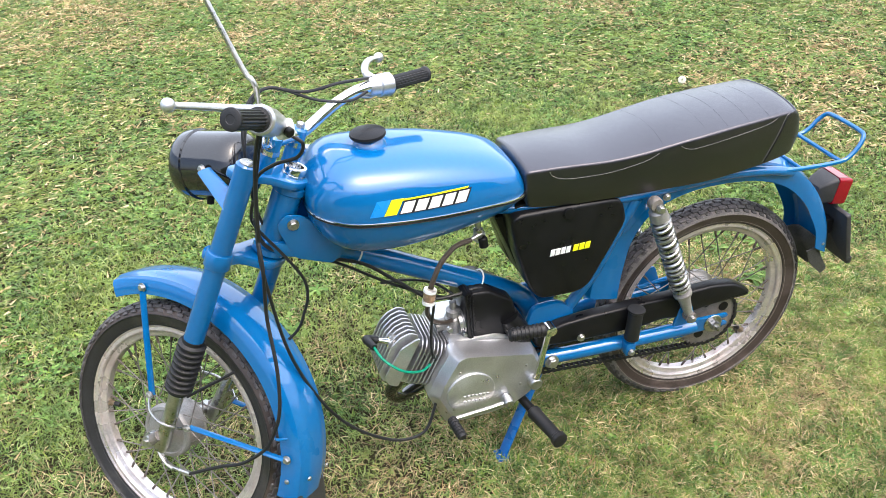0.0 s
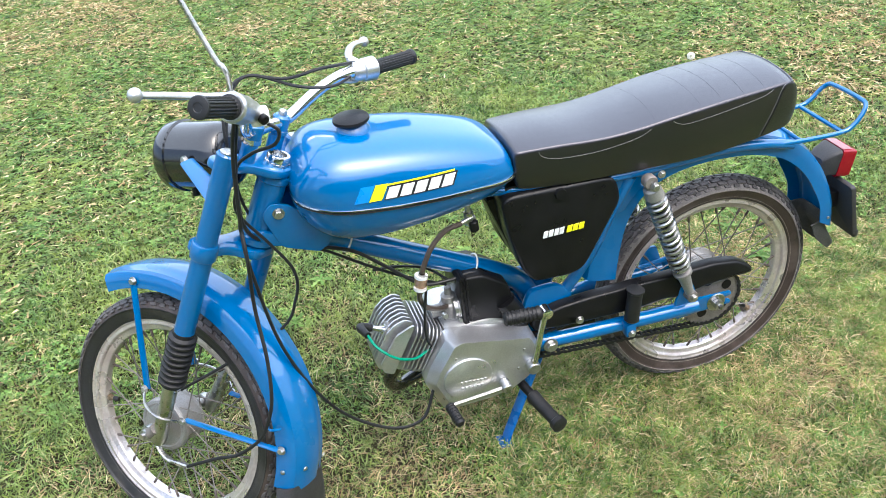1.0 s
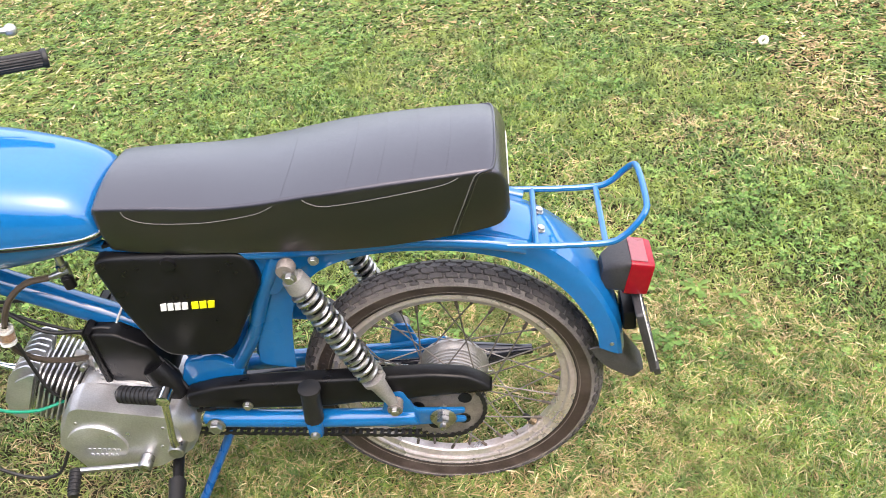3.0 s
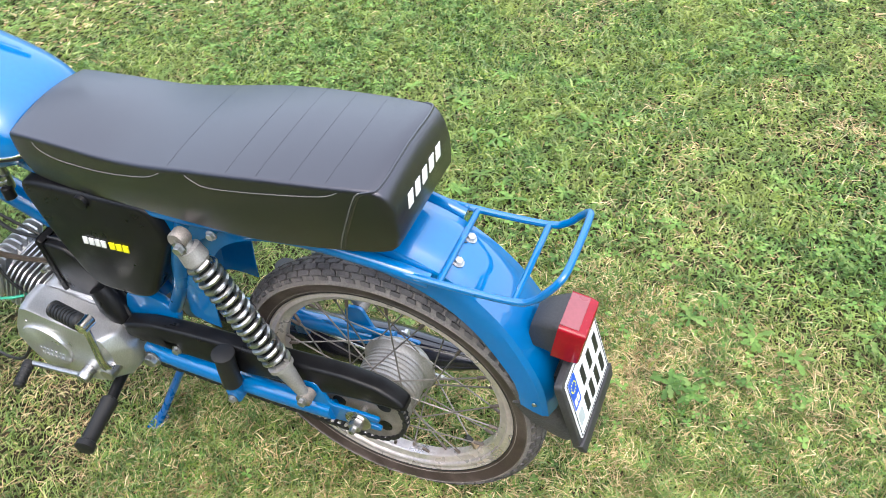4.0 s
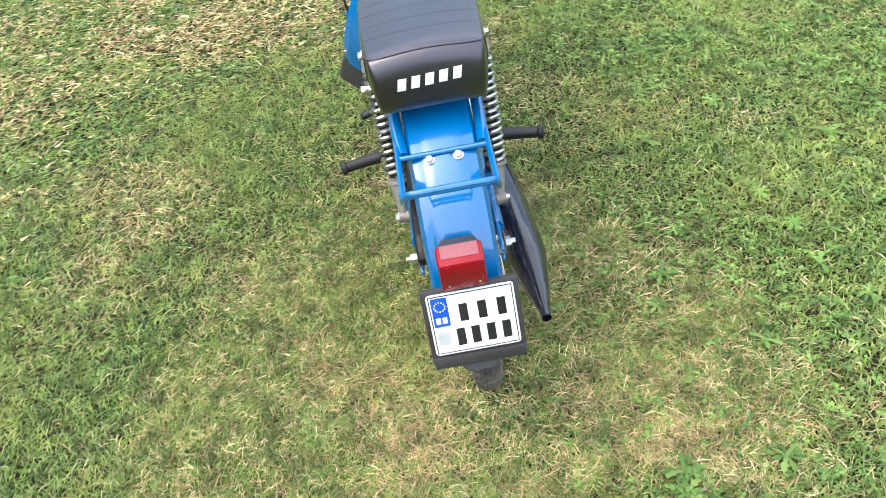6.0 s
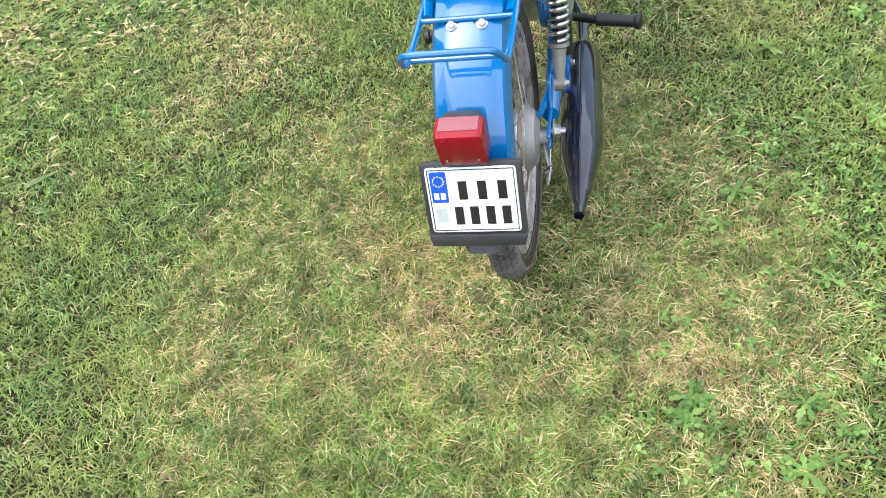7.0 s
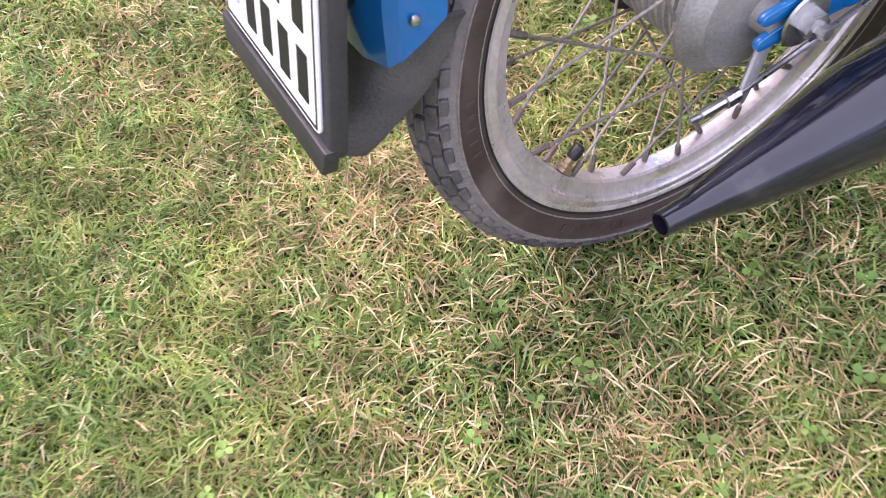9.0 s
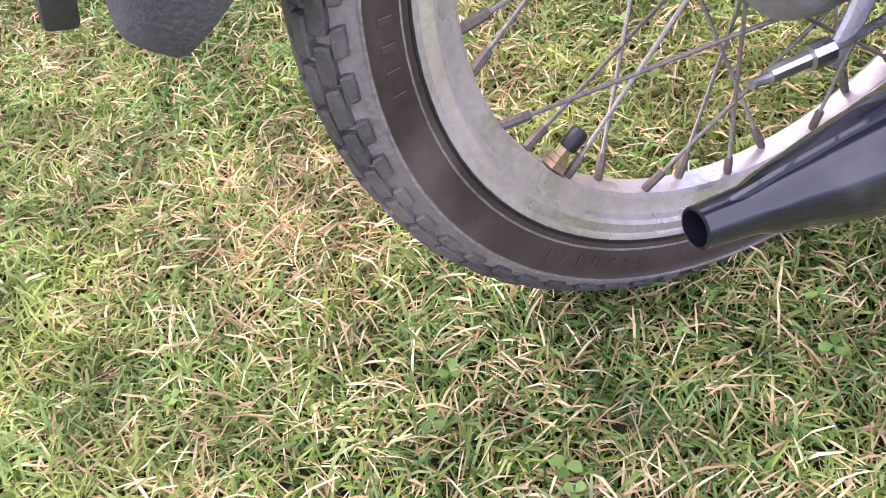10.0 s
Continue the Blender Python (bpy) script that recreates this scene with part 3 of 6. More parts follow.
for s in (-1, 1):
    top, low = Vector((-0.184, s * 0.106, 0.632)), Vector((-0.069, s * 0.100, 0.312))
    way = (low - top).normalized()
    damper = rod(top - way * 0.005, low, [(0, 0.010), (0.06, 0.012), (0.07, 0.0180), (0.13, 0.0200), (0.15, 0.016), (0.16, 0.007), (0.76, 0.007), (0.77, 0.0205), (0.79, 0.0205), (0.80, 0.0150), (0.95, 0.010), (1.0, 0.009)], 24)
    body = part("shock_absorber", damper, ALU_DULL, moped, "rear shock absorber with chromed coil spring")
    part("spring", spring(top + way * 0.046, top + way * 0.255, 0.0180, 0.0045, 15.0), STEEL, body, "chromed coil spring")
    part("damper_rod", rod(top + way * 0.050, top + way * 0.255, [(0, 0.0115), (1, 0.0115)], 18), RUBBER, body, "dark damper tube")
    part("eye", lathe([(0.0, -0.010), (0.0128, -0.010), (0.0145, -0.007), (0.0145, 0.007), (0.0128, 0.010), (0.0, 0.010)], 24, Matrix.Translation(top)), SPOKE, body)
    part("lower_eye", lathe([(0.0, -0.010), (0.013, -0.010), (0.013, 0.010), (0.0, 0.010)], 20, Matrix.Translation(low)), SPOKE, body)
    bolt(top + Vector((0.006, s * 0.012, -0.008)), (0, s, 0), body, 1.3)
    bolt(low + Vector((0, s * 0.010, 0)), (0, s, 0), body, 1.2)

# rear mudguard
def guard(path, half, drop, thick=0.0022, flare=1.0, flat=0.6, cut=0.0):
    """A pressed mudguard: a bent strip with turned-down sides, along a line in x and z with its outward way."""
    pts = catmull([(x, 0, z) for x, z in path], 5)
    rings = []
    n = len(pts)
    sec = [(-1.0, -1.0), (-0.99, -0.6), (-0.95, -0.28), (-0.86, -0.10), (-flat - 0.07, -0.015), (-flat, 0.035), (-0.3, 0.06), (0, 0.075), (0.3, 0.06), (flat, 0.035), (flat + 0.07, -0.015), (0.86, -0.10), (0.95, -0.28), (0.99, -0.6), (1.0, -1.0)]
    for i, p in enumerate(pts):
        t = (pts[min(i + 1, n - 1)] - pts[max(i - 1, 0)]).normalized()
        out = Vector((t.z, 0, -t.x))
        hw = half if not callable(half) else half(i / (n - 1))
        dp = drop if not callable(drop) else drop(i / (n - 1))
        outer = [p + Vector((0, y * hw, 0)) + out * (z * dp) for y, z in sec]
        inner = [p + Vector((0, y * (hw - thick), 0)) + out * (z * dp - (thick if z > -0.9 else 0)) for y, z in reversed(sec)]
        if cut and i < 8:
            # the sides of the first end are cut back on a slant
            way = (pts[1] - pts[0]).normalized() * cut * (1 - i / 8)
            outer = [q + way * max(0, -z) for q, (y, z) in zip(outer, sec)]
            inner = [q + way * max(0, -z) for q, (y, z) in zip(inner, reversed(sec))]
        rings.append(outer + inner)
    return loft(rings)


rear_path = [(0.320, 0.352), (0.310, 0.430), (0.266, 0.527), (0.194, 0.602), (0.095, 0.645), (-0.030, 0.660), (-0.13, 0.648), (-0.205, 0.612), (-0.258, 0.545), (-0.284, 0.470), (-0.300, 0.392)]
mudguard = part("rear_mudguard", guard(rear_path, 0.060, lambda t: 0.040 + 0.016 * t + 0.014 * max(0, t - 0.6) / 0.4, flat=0.55, cut=0.030), BLUE, moped, "glossy blue rear mudguard", 25)
for y in (-0.024, 0.023):
    bolt((0.193, y, 0.6055), (0.45, 0, 0.9), mudguard, 1.0)
part("guard_wire", tube([(0.190, -0.016, 0.6075), (0.182, -0.008, 0.6125), (0.184, 0.004, 0.6120), (0.192, 0.012, 0.6085)], 0.0011, 6, 5), RUBBER, mudguard, "short black wire")
for s in (-1, 1):
    bolt((0.298, s * 0.060, 0.386), (0, s, 0), mudguard, 0.8, RIVET, "rivet")
flap_pts = [(0.307, 0.380), (0.316, 0.346), (0.334, 0.315), (0.356, 0.283)]
part("mud_flap", guard(flap_pts[::-1], lambda t: 0.026 + 0.028 * t ** 0.6, lambda t: 0.020 + 0.026 * t, 0.004, flat=0.7), FLAP, moped, "dusty black ribbed rubber mud flap")

# luggage hoop
hoop = [(0.020, -0.072, 0.632), (0.10, -0.073, 0.622), (0.20, -0.073, 0.612), (0.285, -0.073, 0.609), (0.312, -0.072, 0.618), (0.332, -0.070, 0.638), (0.345, -0.062, 0.653), (0.349, -0.045, 0.657), (0.350, 0, 0.658)]
hoop = hoop + mirrored(hoop[:-1])[::-1]
rack = part("luggage_rack", tube(hoop, 0.0050, 10, 5), BLUE, moped, "blue tubular luggage hoop behind the seat")
part("crossbar", tube([(0.186, -0.073, 0.613), (0.186, 0.073, 0.613)], 0.0046, 10), BLUE, rack)
part("crossbar", tube([(0.287, -0.073, 0.609), (0.287, 0.073, 0.609)], 0.0046, 10), BLUE, rack)

# tail light
TL = Matrix.Translation((0.339, -0.004, 0.503)) @ Matrix.Rotation(radians(12), 4, "Y") @ Matrix.Scale(1.09, 4)
house = loft([[TL @ Vector((x, y * w, z * h + dz)) for y, z in rounded([(-1, -1), (1, -1), (1, 1), (-1, 1)], 0.35, 4)] for x, w, h, dz in ((-0.048, 0.020, 0.016, -0.012), (-0.038, 0.026, 0.024, -0.008), (-0.018, 0.031, 0.028, 0.0), (-0.014, 0.032, 0.029, 0.0))])
light = part("tail_light", house, DUSTY_PLASTIC, moped, "tail light with black housing and red lens")
lens = loft([[TL @ Vector((x, y * w, z * h)) for y, z in rounded([(-1, -1), (1, -1), (1, 1), (-1, 1)], 0.22, 4)] for x, w, h in ((-0.014, 0.0335, 0.0300), (0.010, 0.0335, 0.0300), (0.020, 0.032, 0.0285), (0.0215, 0.029, 0.026))])
part("lens", lens, RED, light, "red plastic lens")
top_lens = box((0.024, 0.054, 0.0014), TL @ Matrix.Translation((-0.002, 0, 0.0306)), 0.0005, 1)
part("lens_top", top_lens, RED_TOP, light, "faded clear-red upper window")
for y in (-0.022, 0.022):
    bolt(TL @ Vector((0.0212, y, -0.018)), (1, 0, -0.2), light, 0.45, RIVET, "screw")

# number plate
PM = Matrix.Translation((0.353, 0.0, 0.401)) @ Matrix.Rotation(radians(-11.5), 4, "Y") @ Matrix.Rotation(radians(90), 4, "Z")
# local: x along the bike's right, -y outwards, z up
plate_frame = slab(rounded([(-0.078, -0.073), (0.078, -0.073), (0.078, 0.063), (-0.078, 0.063)], 0.008), -0.004, 0.008, 0.002, 2, PM)
join(plate_frame, slab([(-0.079, -0.062), (0.079, -0.062), (0.074, -0.083), (-0.074, -0.083)], -0.008, 0.003, 0.002, 2, PM))
plate = part("number_plate", plate_frame, DUSTY_PLASTIC, moped, "white number plate in a black plastic holder")
part("sheet", slab(rounded([(-0.070, -0.057), (0.070, -0.057), (0.070, 0.057), (-0.070, 0.057)], 0.007), -0.0062, -0.0042, 0.0004, 1, PM), PLATE_WHITE, plate, "white sheet with black edge")
for x0, x1, z0, z1 in ((-0.0665, 0.0665, 0.0525, 0.0540), (-0.0665, 0.0665, -0.0540, -0.0525), (-0.0670, -0.0655, -0.054, 0.054), (0.0655, 0.0670, -0.054, 0.054)):
    part("edge_line", slab([(x0, z0), (x1, z0), (x1, z1), (x0, z1)], -0.0068, -0.0060, 0, 1, PM), INK, plate)
part("blue_band", slab(rounded([(-0.0635, -0.003), (-0.0375, -0.003), (-0.0375, 0.0505), (-0.0635, 0.0505)], 0.003), -0.0068, -0.0060, 0, 1, PM), BAND_BLUE, plate, "blue band with ring of stars")
for i in range(12):
    a = 2 * math.pi * i / 12
    part("star", slab([(-0.0505 + 0.0085 * math.cos(a) + 0.0013 * math.cos(b), 0.034 + 0.0085 * math.sin(a) + 0.0013 * math.sin(b)) for b in (math.pi * j / 3 for j in range(6))], -0.0073, -0.0066, 0, 1, PM), YELLOW, plate)
for x in (-0.0560, -0.0455):
    part("bar", slab([(x - 0.0038, 0.003), (x + 0.0038, 0.003), (x + 0.0038, 0.014), (x - 0.0038, 0.014)], -0.0073, -0.0066, 0, 1, PM), WHITE, plate)
part("sticker", slab(rounded([(-0.0610, -0.038), (-0.0430, -0.038), (-0.0430, -0.014), (-0.0610, -0.014)], 0.003), -0.0068, -0.0060, 0, 1, PM), GREY, plate)
for x, z in ((-0.014, 0.0175), (0.016, 0.0175), (0.047, 0.0175), (-0.024, -0.027), (0.0, -0.027), (0.025, -0.027), (0.050, -0.027)):
    part("bar", slab([(x - 0.0068, z - 0.0160), (x + 0.0068, z - 0.0160), (x + 0.0068, z + 0.0160), (x - 0.0068, z + 0.0160)], -0.0068, -0.0060, 0, 1, PM), INK, plate)
part("plate_bracket", box((0.022, 0.07, 0.04), Matrix.Translation((0.330, 0, 0.410)), 0.004), BLACK_PLASTIC, moped)

# seat
sx = [-0.453, -0.449, -0.438, -0.37, -0.28, -0.21, -0.14, -0.09, -0.02, 0.07, 0.125, 0.143, 0.152]
s_top = curve(sx, [0.743, 0.748, 0.750, 0.748, 0.743, 0.746, 0.754, 0.759, 0.764, 0.767, 0.767, 0.757, 0.735])
s_low = curve(sx, [0.690, 0.680, 0.670, 0.660, 0.656, 0.654, 0.652, 0.651, 0.652, 0.659, 0.666, 0.674, 0.686])
s_half = curve(sx, [0.080, 0.084, 0.086, 0.090, 0.095, 0.099, 0.102, 0.104, 0.103, 0.099, 0.094, 0.090, 0.084])


def seat_point(x, t):
    """A point of the seat's skin; t goes round from the middle of the top (0) to the left lower edge (1)."""
    h, top, low = s_half(x), s_top(x), s_low(x)
    if t < 0.55:
        q = t / 0.55
        y, z = -h * 0.93 * q, top + 0.010 * (1 - q * q)
    elif t < 0.68:
        q = (t - 0.55) / 0.13 * math.pi / 2
        y, z = -h * (0.93 + 0.06 * math.sin(q)), top - 0.009 * (1 - math.cos(q))
    else:
        q = (t - 0.68) / 0.32
        y, z = -h * (0.99 + 0.04 * math.sin(math.pi * q) - 0.07 * q), top - 0.009 - (top - 0.009 - low) * q
    return Vector((x, y, z))


ts = [0, 0.12, 0.25, 0.38, 0.48, 0.55, 0.575, 0.60, 0.625, 0.65, 0.68, 0.75, 0.84, 0.93, 1.0]
rings = []
for x in list(np.linspace(-0.453, -0.438, 6)) + list(np.linspace(-0.42, 0.10, 40)) + list(np.linspace(0.115, 0.152, 8)):
    left = [seat_point(x, t) for t in ts]
    right = [Vector((p.x, -p.y, p.z)) for p in left[1:]]
    rings.append(left[::-1] + right)
seat = part("seat", loft(rings), VINYL, moped, "long black vinyl double seat with stitched seams", 60)


def seam(pts, r=0.0008, k=4, mirror=True):
    for s in ((1, -1) if mirror else (1,)):
        line = catmull([seat_point(x, t) for x, t in pts], k)
        part("seam", tube([Vector((p.x, p.y * s - (0.0004 * s if p.y < -0.09 else 0), p.z + 0.0004)) for p in line], r, 5), STITCH, seat)


seam([(-0.405, 0.66), (-0.400, 0.71), (-0.38, 0.745), (-0.345, 0.755), (-0.28, 0.745), (-0.21, 0.715), (-0.18, 0.68)])
seam([(-0.135, 0.66), (-0.125, 0.70), (-0.10, 0.725), (-0.02, 0.72), (0.06, 0.70), (0.085, 0.66)])
for x in (-0.18, -0.085, -0.040, 0.008, 0.055):
    pts = [seat_point(x + 0.02 * math.cos(t * 1.6), t) for t in (0, 0.15, 0.3, 0.45, 0.55, 0.62)]
    line = [Vector((p.x, -p.y, p.z + 0.00007)) for p in pts[:0:-1]] + [p + Vector((0, 0, 0.00007)) for p in pts]
    part("seam", tube(line, 0.00016, 5, 2), VINYL, seat)
edge = [seat_point(x, t) for x, t in ((0.138, 0), (0.138, 0.2), (0.137, 0.4), (0.133, 0.55), (0.124, 0.62), (0.112, 0.68), (0.096, 0.80), (0.080, 0.92), (0.072, 0.99))]
for s in (1, -1):
    part("piping", tube([Vector((p.x, p.y * s, p.z + 0.0006)) for p in edge], 0.0020, 6, 3), VINYL, seat)
    part("seam", tube([Vector((p.x - 0.005, (p.y - 0.0004) * s, p.z)) for p in edge[4:]], 0.0009, 5, 3), STITCH, seat)
for i in range(5):
    # white slanted marks where the maker's name stands
    y = -0.044 + 0.022 * i
    m = Matrix.Translation((0.1525, y, 0.724 + 0.0012 * i)) @ Matrix.Rotation(radians(90), 4, "Z")
    part("white_mark", slab([(-0.0090, -0.0100), (0.0045, -0.0100), (0.0085, 0.0100), (-0.0050, 0.0100)], -0.0007, 0.004, 0.0003, 1, m), WHITE, seat)
part("seat_base", slab(rounded([(-0.47, 0.640), (0.05, 0.636), (0.10, 0.650), (0.10, 0.668), (-0.47, 0.672)], 0.008), -0.066, 0.066, 0.003), BLACK_PLASTIC, moped)

# fuel tank
tx = [-0.863, -0.852, -0.822, -0.78, -0.70, -0.62, -0.54, -0.49, -0.462, -0.448]
t_top = curve(tx, [0.777, 0.797, 0.826, 0.836, 0.829, 0.816, 0.795, 0.777, 0.756, 0.728])
t_mid = curve(tx, [0.757, 0.753, 0.747, 0.740, 0.729, 0.720, 0.713, 0.707, 0.705, 0.705])
t_low = curve(tx, [0.725, 0.700, 0.668, 0.650, 0.642, 0.646, 0.656, 0.668, 0.678, 0.690])
t_half = curve(tx, [0.062, 0.088, 0.114, 0.128, 0.129, 0.123, 0.112, 0.100, 0.087, 0.070])


def tank_flank(x, z):
    """Half the tank's width at x and height z, above the trim line."""
    k = min(1, max(0, (z - t_mid(x)) / (t_top(x) - t_mid(x))))
    q = math.asin(k ** (3.4 / 2))
    return t_half(x) * math.cos(q) ** (2 / 3.2) * (1 - 0.075 * k)


def tank_ring(x, n=16):
    h, a, b, c = t_half(x), t_top(x), t_mid(x), t_low(x)
    ring = []
    for i in range(n + 1):
        q = math.pi / 2 * i / n
        z = b + (a - b) * math.sin(q) ** (2 / 3.4)
        ring.append((0.0 if i == n else tank_flank(x, z), z))
    up = ring + [(-y, z) for y, z in reversed(ring[:-1])]
    down = []
    for i in range(1, 10):
        q = math.pi * i / 10
        down.append((-(h - 0.004) * 0.97 * np.sign(math.cos(q)) * abs(math.cos(q)) ** (2 / 3.5), b - (b - c) * math.sin(q) ** (2 / 3.0)))
    return [Vector((x, y, z)) for y, z in up + down]


txs = list(np.linspace(-0.863, -0.825, 9)) + list(np.linspace(-0.812, -0.50, 26)) + list(np.linspace(-0.49, -0.448, 9))
tank = part("fuel_tank", loft([tank_ring(x) for x in txs]), BLUE, moped, "glossy blue fuel tank with pinstripe trim and side emblem", 70)
for off, r, mt, nm in ((0.0, 0.0021, CHROME, "trim_strip"), (-0.0042, 0.0018, INK, "dark_line")):
    line = [Vector((x, -t_half(x) - 0.0006, t_mid(x) + off)) for x in txs]
    line = line + [Vector((p.x, -p.y, p.z)) for p in reversed(line)]
    part(nm, tube(line, r, 6, closed=True), mt, tank)
cap_p = Vector((-0.728, 0.0, t_top(-0.728)))
part("filler_neck", lathe([(0.034, -0.012), (0.032, 0.0), (0.027, 0.006), (0.022, 0.014), (0.0, 0.014)], 28, Matrix.Translation(cap_p) @ Matrix.Rotation(radians(90), 4, "X")), BLUE, tank)
part("filler_cap", lathe([(0.0, 0.010), (0.024, 0.010), (0.0325, 0.015), (0.034, 0.018), (0.033, 0.022), (0.026, 0.0245), (0.0, 0.025)], 36, Matrix.Translation(cap_p) @ Matrix.Rotation(radians(90), 4, "X")), BLACK_PLASTIC, tank, "black filler cap")


def tank_side(x, z):
    """The left skin of the tank at x and height z."""
    return Vector((x, -tank_flank(x, z), z))


def decal(corners, material, name, s=1, lift=0.0012, nx=6, nz=3):
    """A sticker that follows the flank of the tank: (x, z) corners, lower left, lower right, upper right, upper left."""
    bm = bmesh.new()
    grid = []
    for j in range(nz + 1):
        row = []
        for i in range(nx + 1):
            a, b = i / nx, j / nz
            x = (1 - b) * ((1 - a) * corners[0][0] + a * corners[1][0]) + b * ((1 - a) * corners[3][0] + a * corners[2][0])
            z = (1 - b) * ((1 - a) * corners[0][1] + a * corners[1][1]) + b * ((1 - a) * corners[3][1] + a * corners[2][1])
            p = tank_side(x, z)
            row.append(bm.verts.new((p.x, s * (p.y - lift), p.z)))
        grid.append(row)
    for j in range(nz):
        for i in range(nx):
            bm.faces.new((grid[j][i], grid[j][i + 1], grid[j + 1][i + 1], grid[j + 1][i]))
    part(name, bm, material, tank)


def strip(x0, x1, b0, b1, material, name, s, lift, lean=0.012):
    """A slanted field of the emblem between two heights above the trim line."""
    def z(x, b):
        return 0.747 - (x + 0.711) * 0.075 + b
    decal([(x0, z(x0, b0)), (x1, z(x1, b0)), (x1 + lean, z(x1, b1)), (x0 + lean, z(x0, b1))], material, name, s, lift)


for s in (1, -1):
    strip(-0.767, -0.742, 0.0, 0.027, LIGHT_BLUE, "emblem_field", s, 0.0010, 0.017)
    strip(-0.741, -0.718, 0.0, 0.027, YELLOW, "emblem_field", s, 0.0016, 0.017)
    strip(-0.712, -0.577, 0.0240, 0.0270, YELLOW, "emblem_line", s, 0.0016, 0.002)
    for i in range(5):
        x0 = -0.712 + 0.0262 * i
        strip(x0 - 0.002, x0 + 0.0245, -0.001, 0.0230, INK, "emblem_edge", s, 0.0014, 0.013)
        strip(x0 + 0.0005, x0 + 0.0215, 0.001, 0.0205, WHITE, "emblem_mark", s, 0.0020, 0.011)

# side covers
cover = rounded([(-0.486, 0.648), (-0.470, 0.662), (-0.258, 0.652), (-0.244, 0.641), (-0.233, 0.594), (-0.312, 0.456), (-0.340, 0.443), (-0.424, 0.448), (-0.446, 0.478), (-0.472, 0.567)], 0.020, 5)
for s in (-1, 1):
    c = part("side_cover", slab(cover, s * 0.030, s * 0.088, 0.009, 3), BLACK_PLASTIC, moped, "black plastic side cover with small emblem")
    part("knob", lathe([(0.0, 0.0), (0.012, 0.0), (0.011, 0.006), (0.0, 0.007)], 20, Matrix.Translation((-0.365, s * 0.088, 0.644)) @ Matrix.Rotation(radians(180 if s < 0 else 0), 4, "X")), BLACK_PLASTIC, c)
    for x0, x1, mt in ((-0.405, -0.359, WHITE), (-0.355, -0.316, YELLOW)):
        m3 = 4 if mt is WHITE else 3
        for i in range(m3):
            a = x0 + (x1 - x0) * i / m3
            part("emblem_mark", slab([(a, 0.552), (a + (x1 - x0) / m3 - 0.002, 0.5525), (a + (x1 - x0) / m3 + 0.001, 0.567), (a + 0.003, 0.5665)], s * 0.0885, s * 0.0905, 0.0004, 1), mt, c)
part("battery_box", slab(rounded([(-0.50, 0.635), (-0.27, 0.635), (-0.35, 0.47), (-0.44, 0.47)], 0.01), -0.032, 0.032, 0.003), BLACK_PLASTIC, moped)

# chain drive
guard_line = rounded([(-0.432, 0.318), (-0.432, 0.350), (-0.370, 0.364), (-0.304, 0.367), (-0.209, 0.366), (-0.107, 0.364), (-0.002, 0.364), (0.055, 0.354), (0.086, 0.334), (0.099, 0.316), (0.086, 0.311), (0.020, 0.311), (-0.030, 0.308), (-0.086, 0.298), (-0.124, 0.306), (-0.185, 0.300), (-0.320, 0.306)], 0.010, 3)
chain_guard = part("chain_guard", slab(guard_line, -0.084, -0.052, 0.007, 3), BLACK_PLASTIC, moped, "long black chain guard")
part("clip", box((0.034, 0.004, 0.022), Matrix.Translation((-0.335, -0.082, 0.325)), 0.002), BLACK_PLASTIC, chain_guard)
bolt((-0.327, -0.084, 0.318), (0, -1, 0), chain_guard, 1.1)
teeth = []
for i in range(36 * 4):
    r = (0.0705, 0.0765, 0.0765, 0.0705)[i % 4]
    a = 2 * math.pi * i / (36 * 4)
    teeth.append((0.006 + r * math.cos(a), 0.259 + r * math.sin(a)))
sprocket = part("sprocket", slab(teeth, -0.062, -0.058, 0), SPOKE, moped, "oily rear sprocket")
# no holes are cut: black discs paint in their darkness
for i in range(5):
    a = 2 * math.pi * i / 5 + 0.5
    part("dark_hole_disc", lathe([(0.0, 0.0), (0.012, 0.0), (0.012, -0.0015), (0.0, -0.0015)], 18, Matrix.Translation((0.006 + 0.045 * math.cos(a), -0.0622, 0.259 + 0.045 * math.sin(a)))), BLACK_PLASTIC, sprocket)


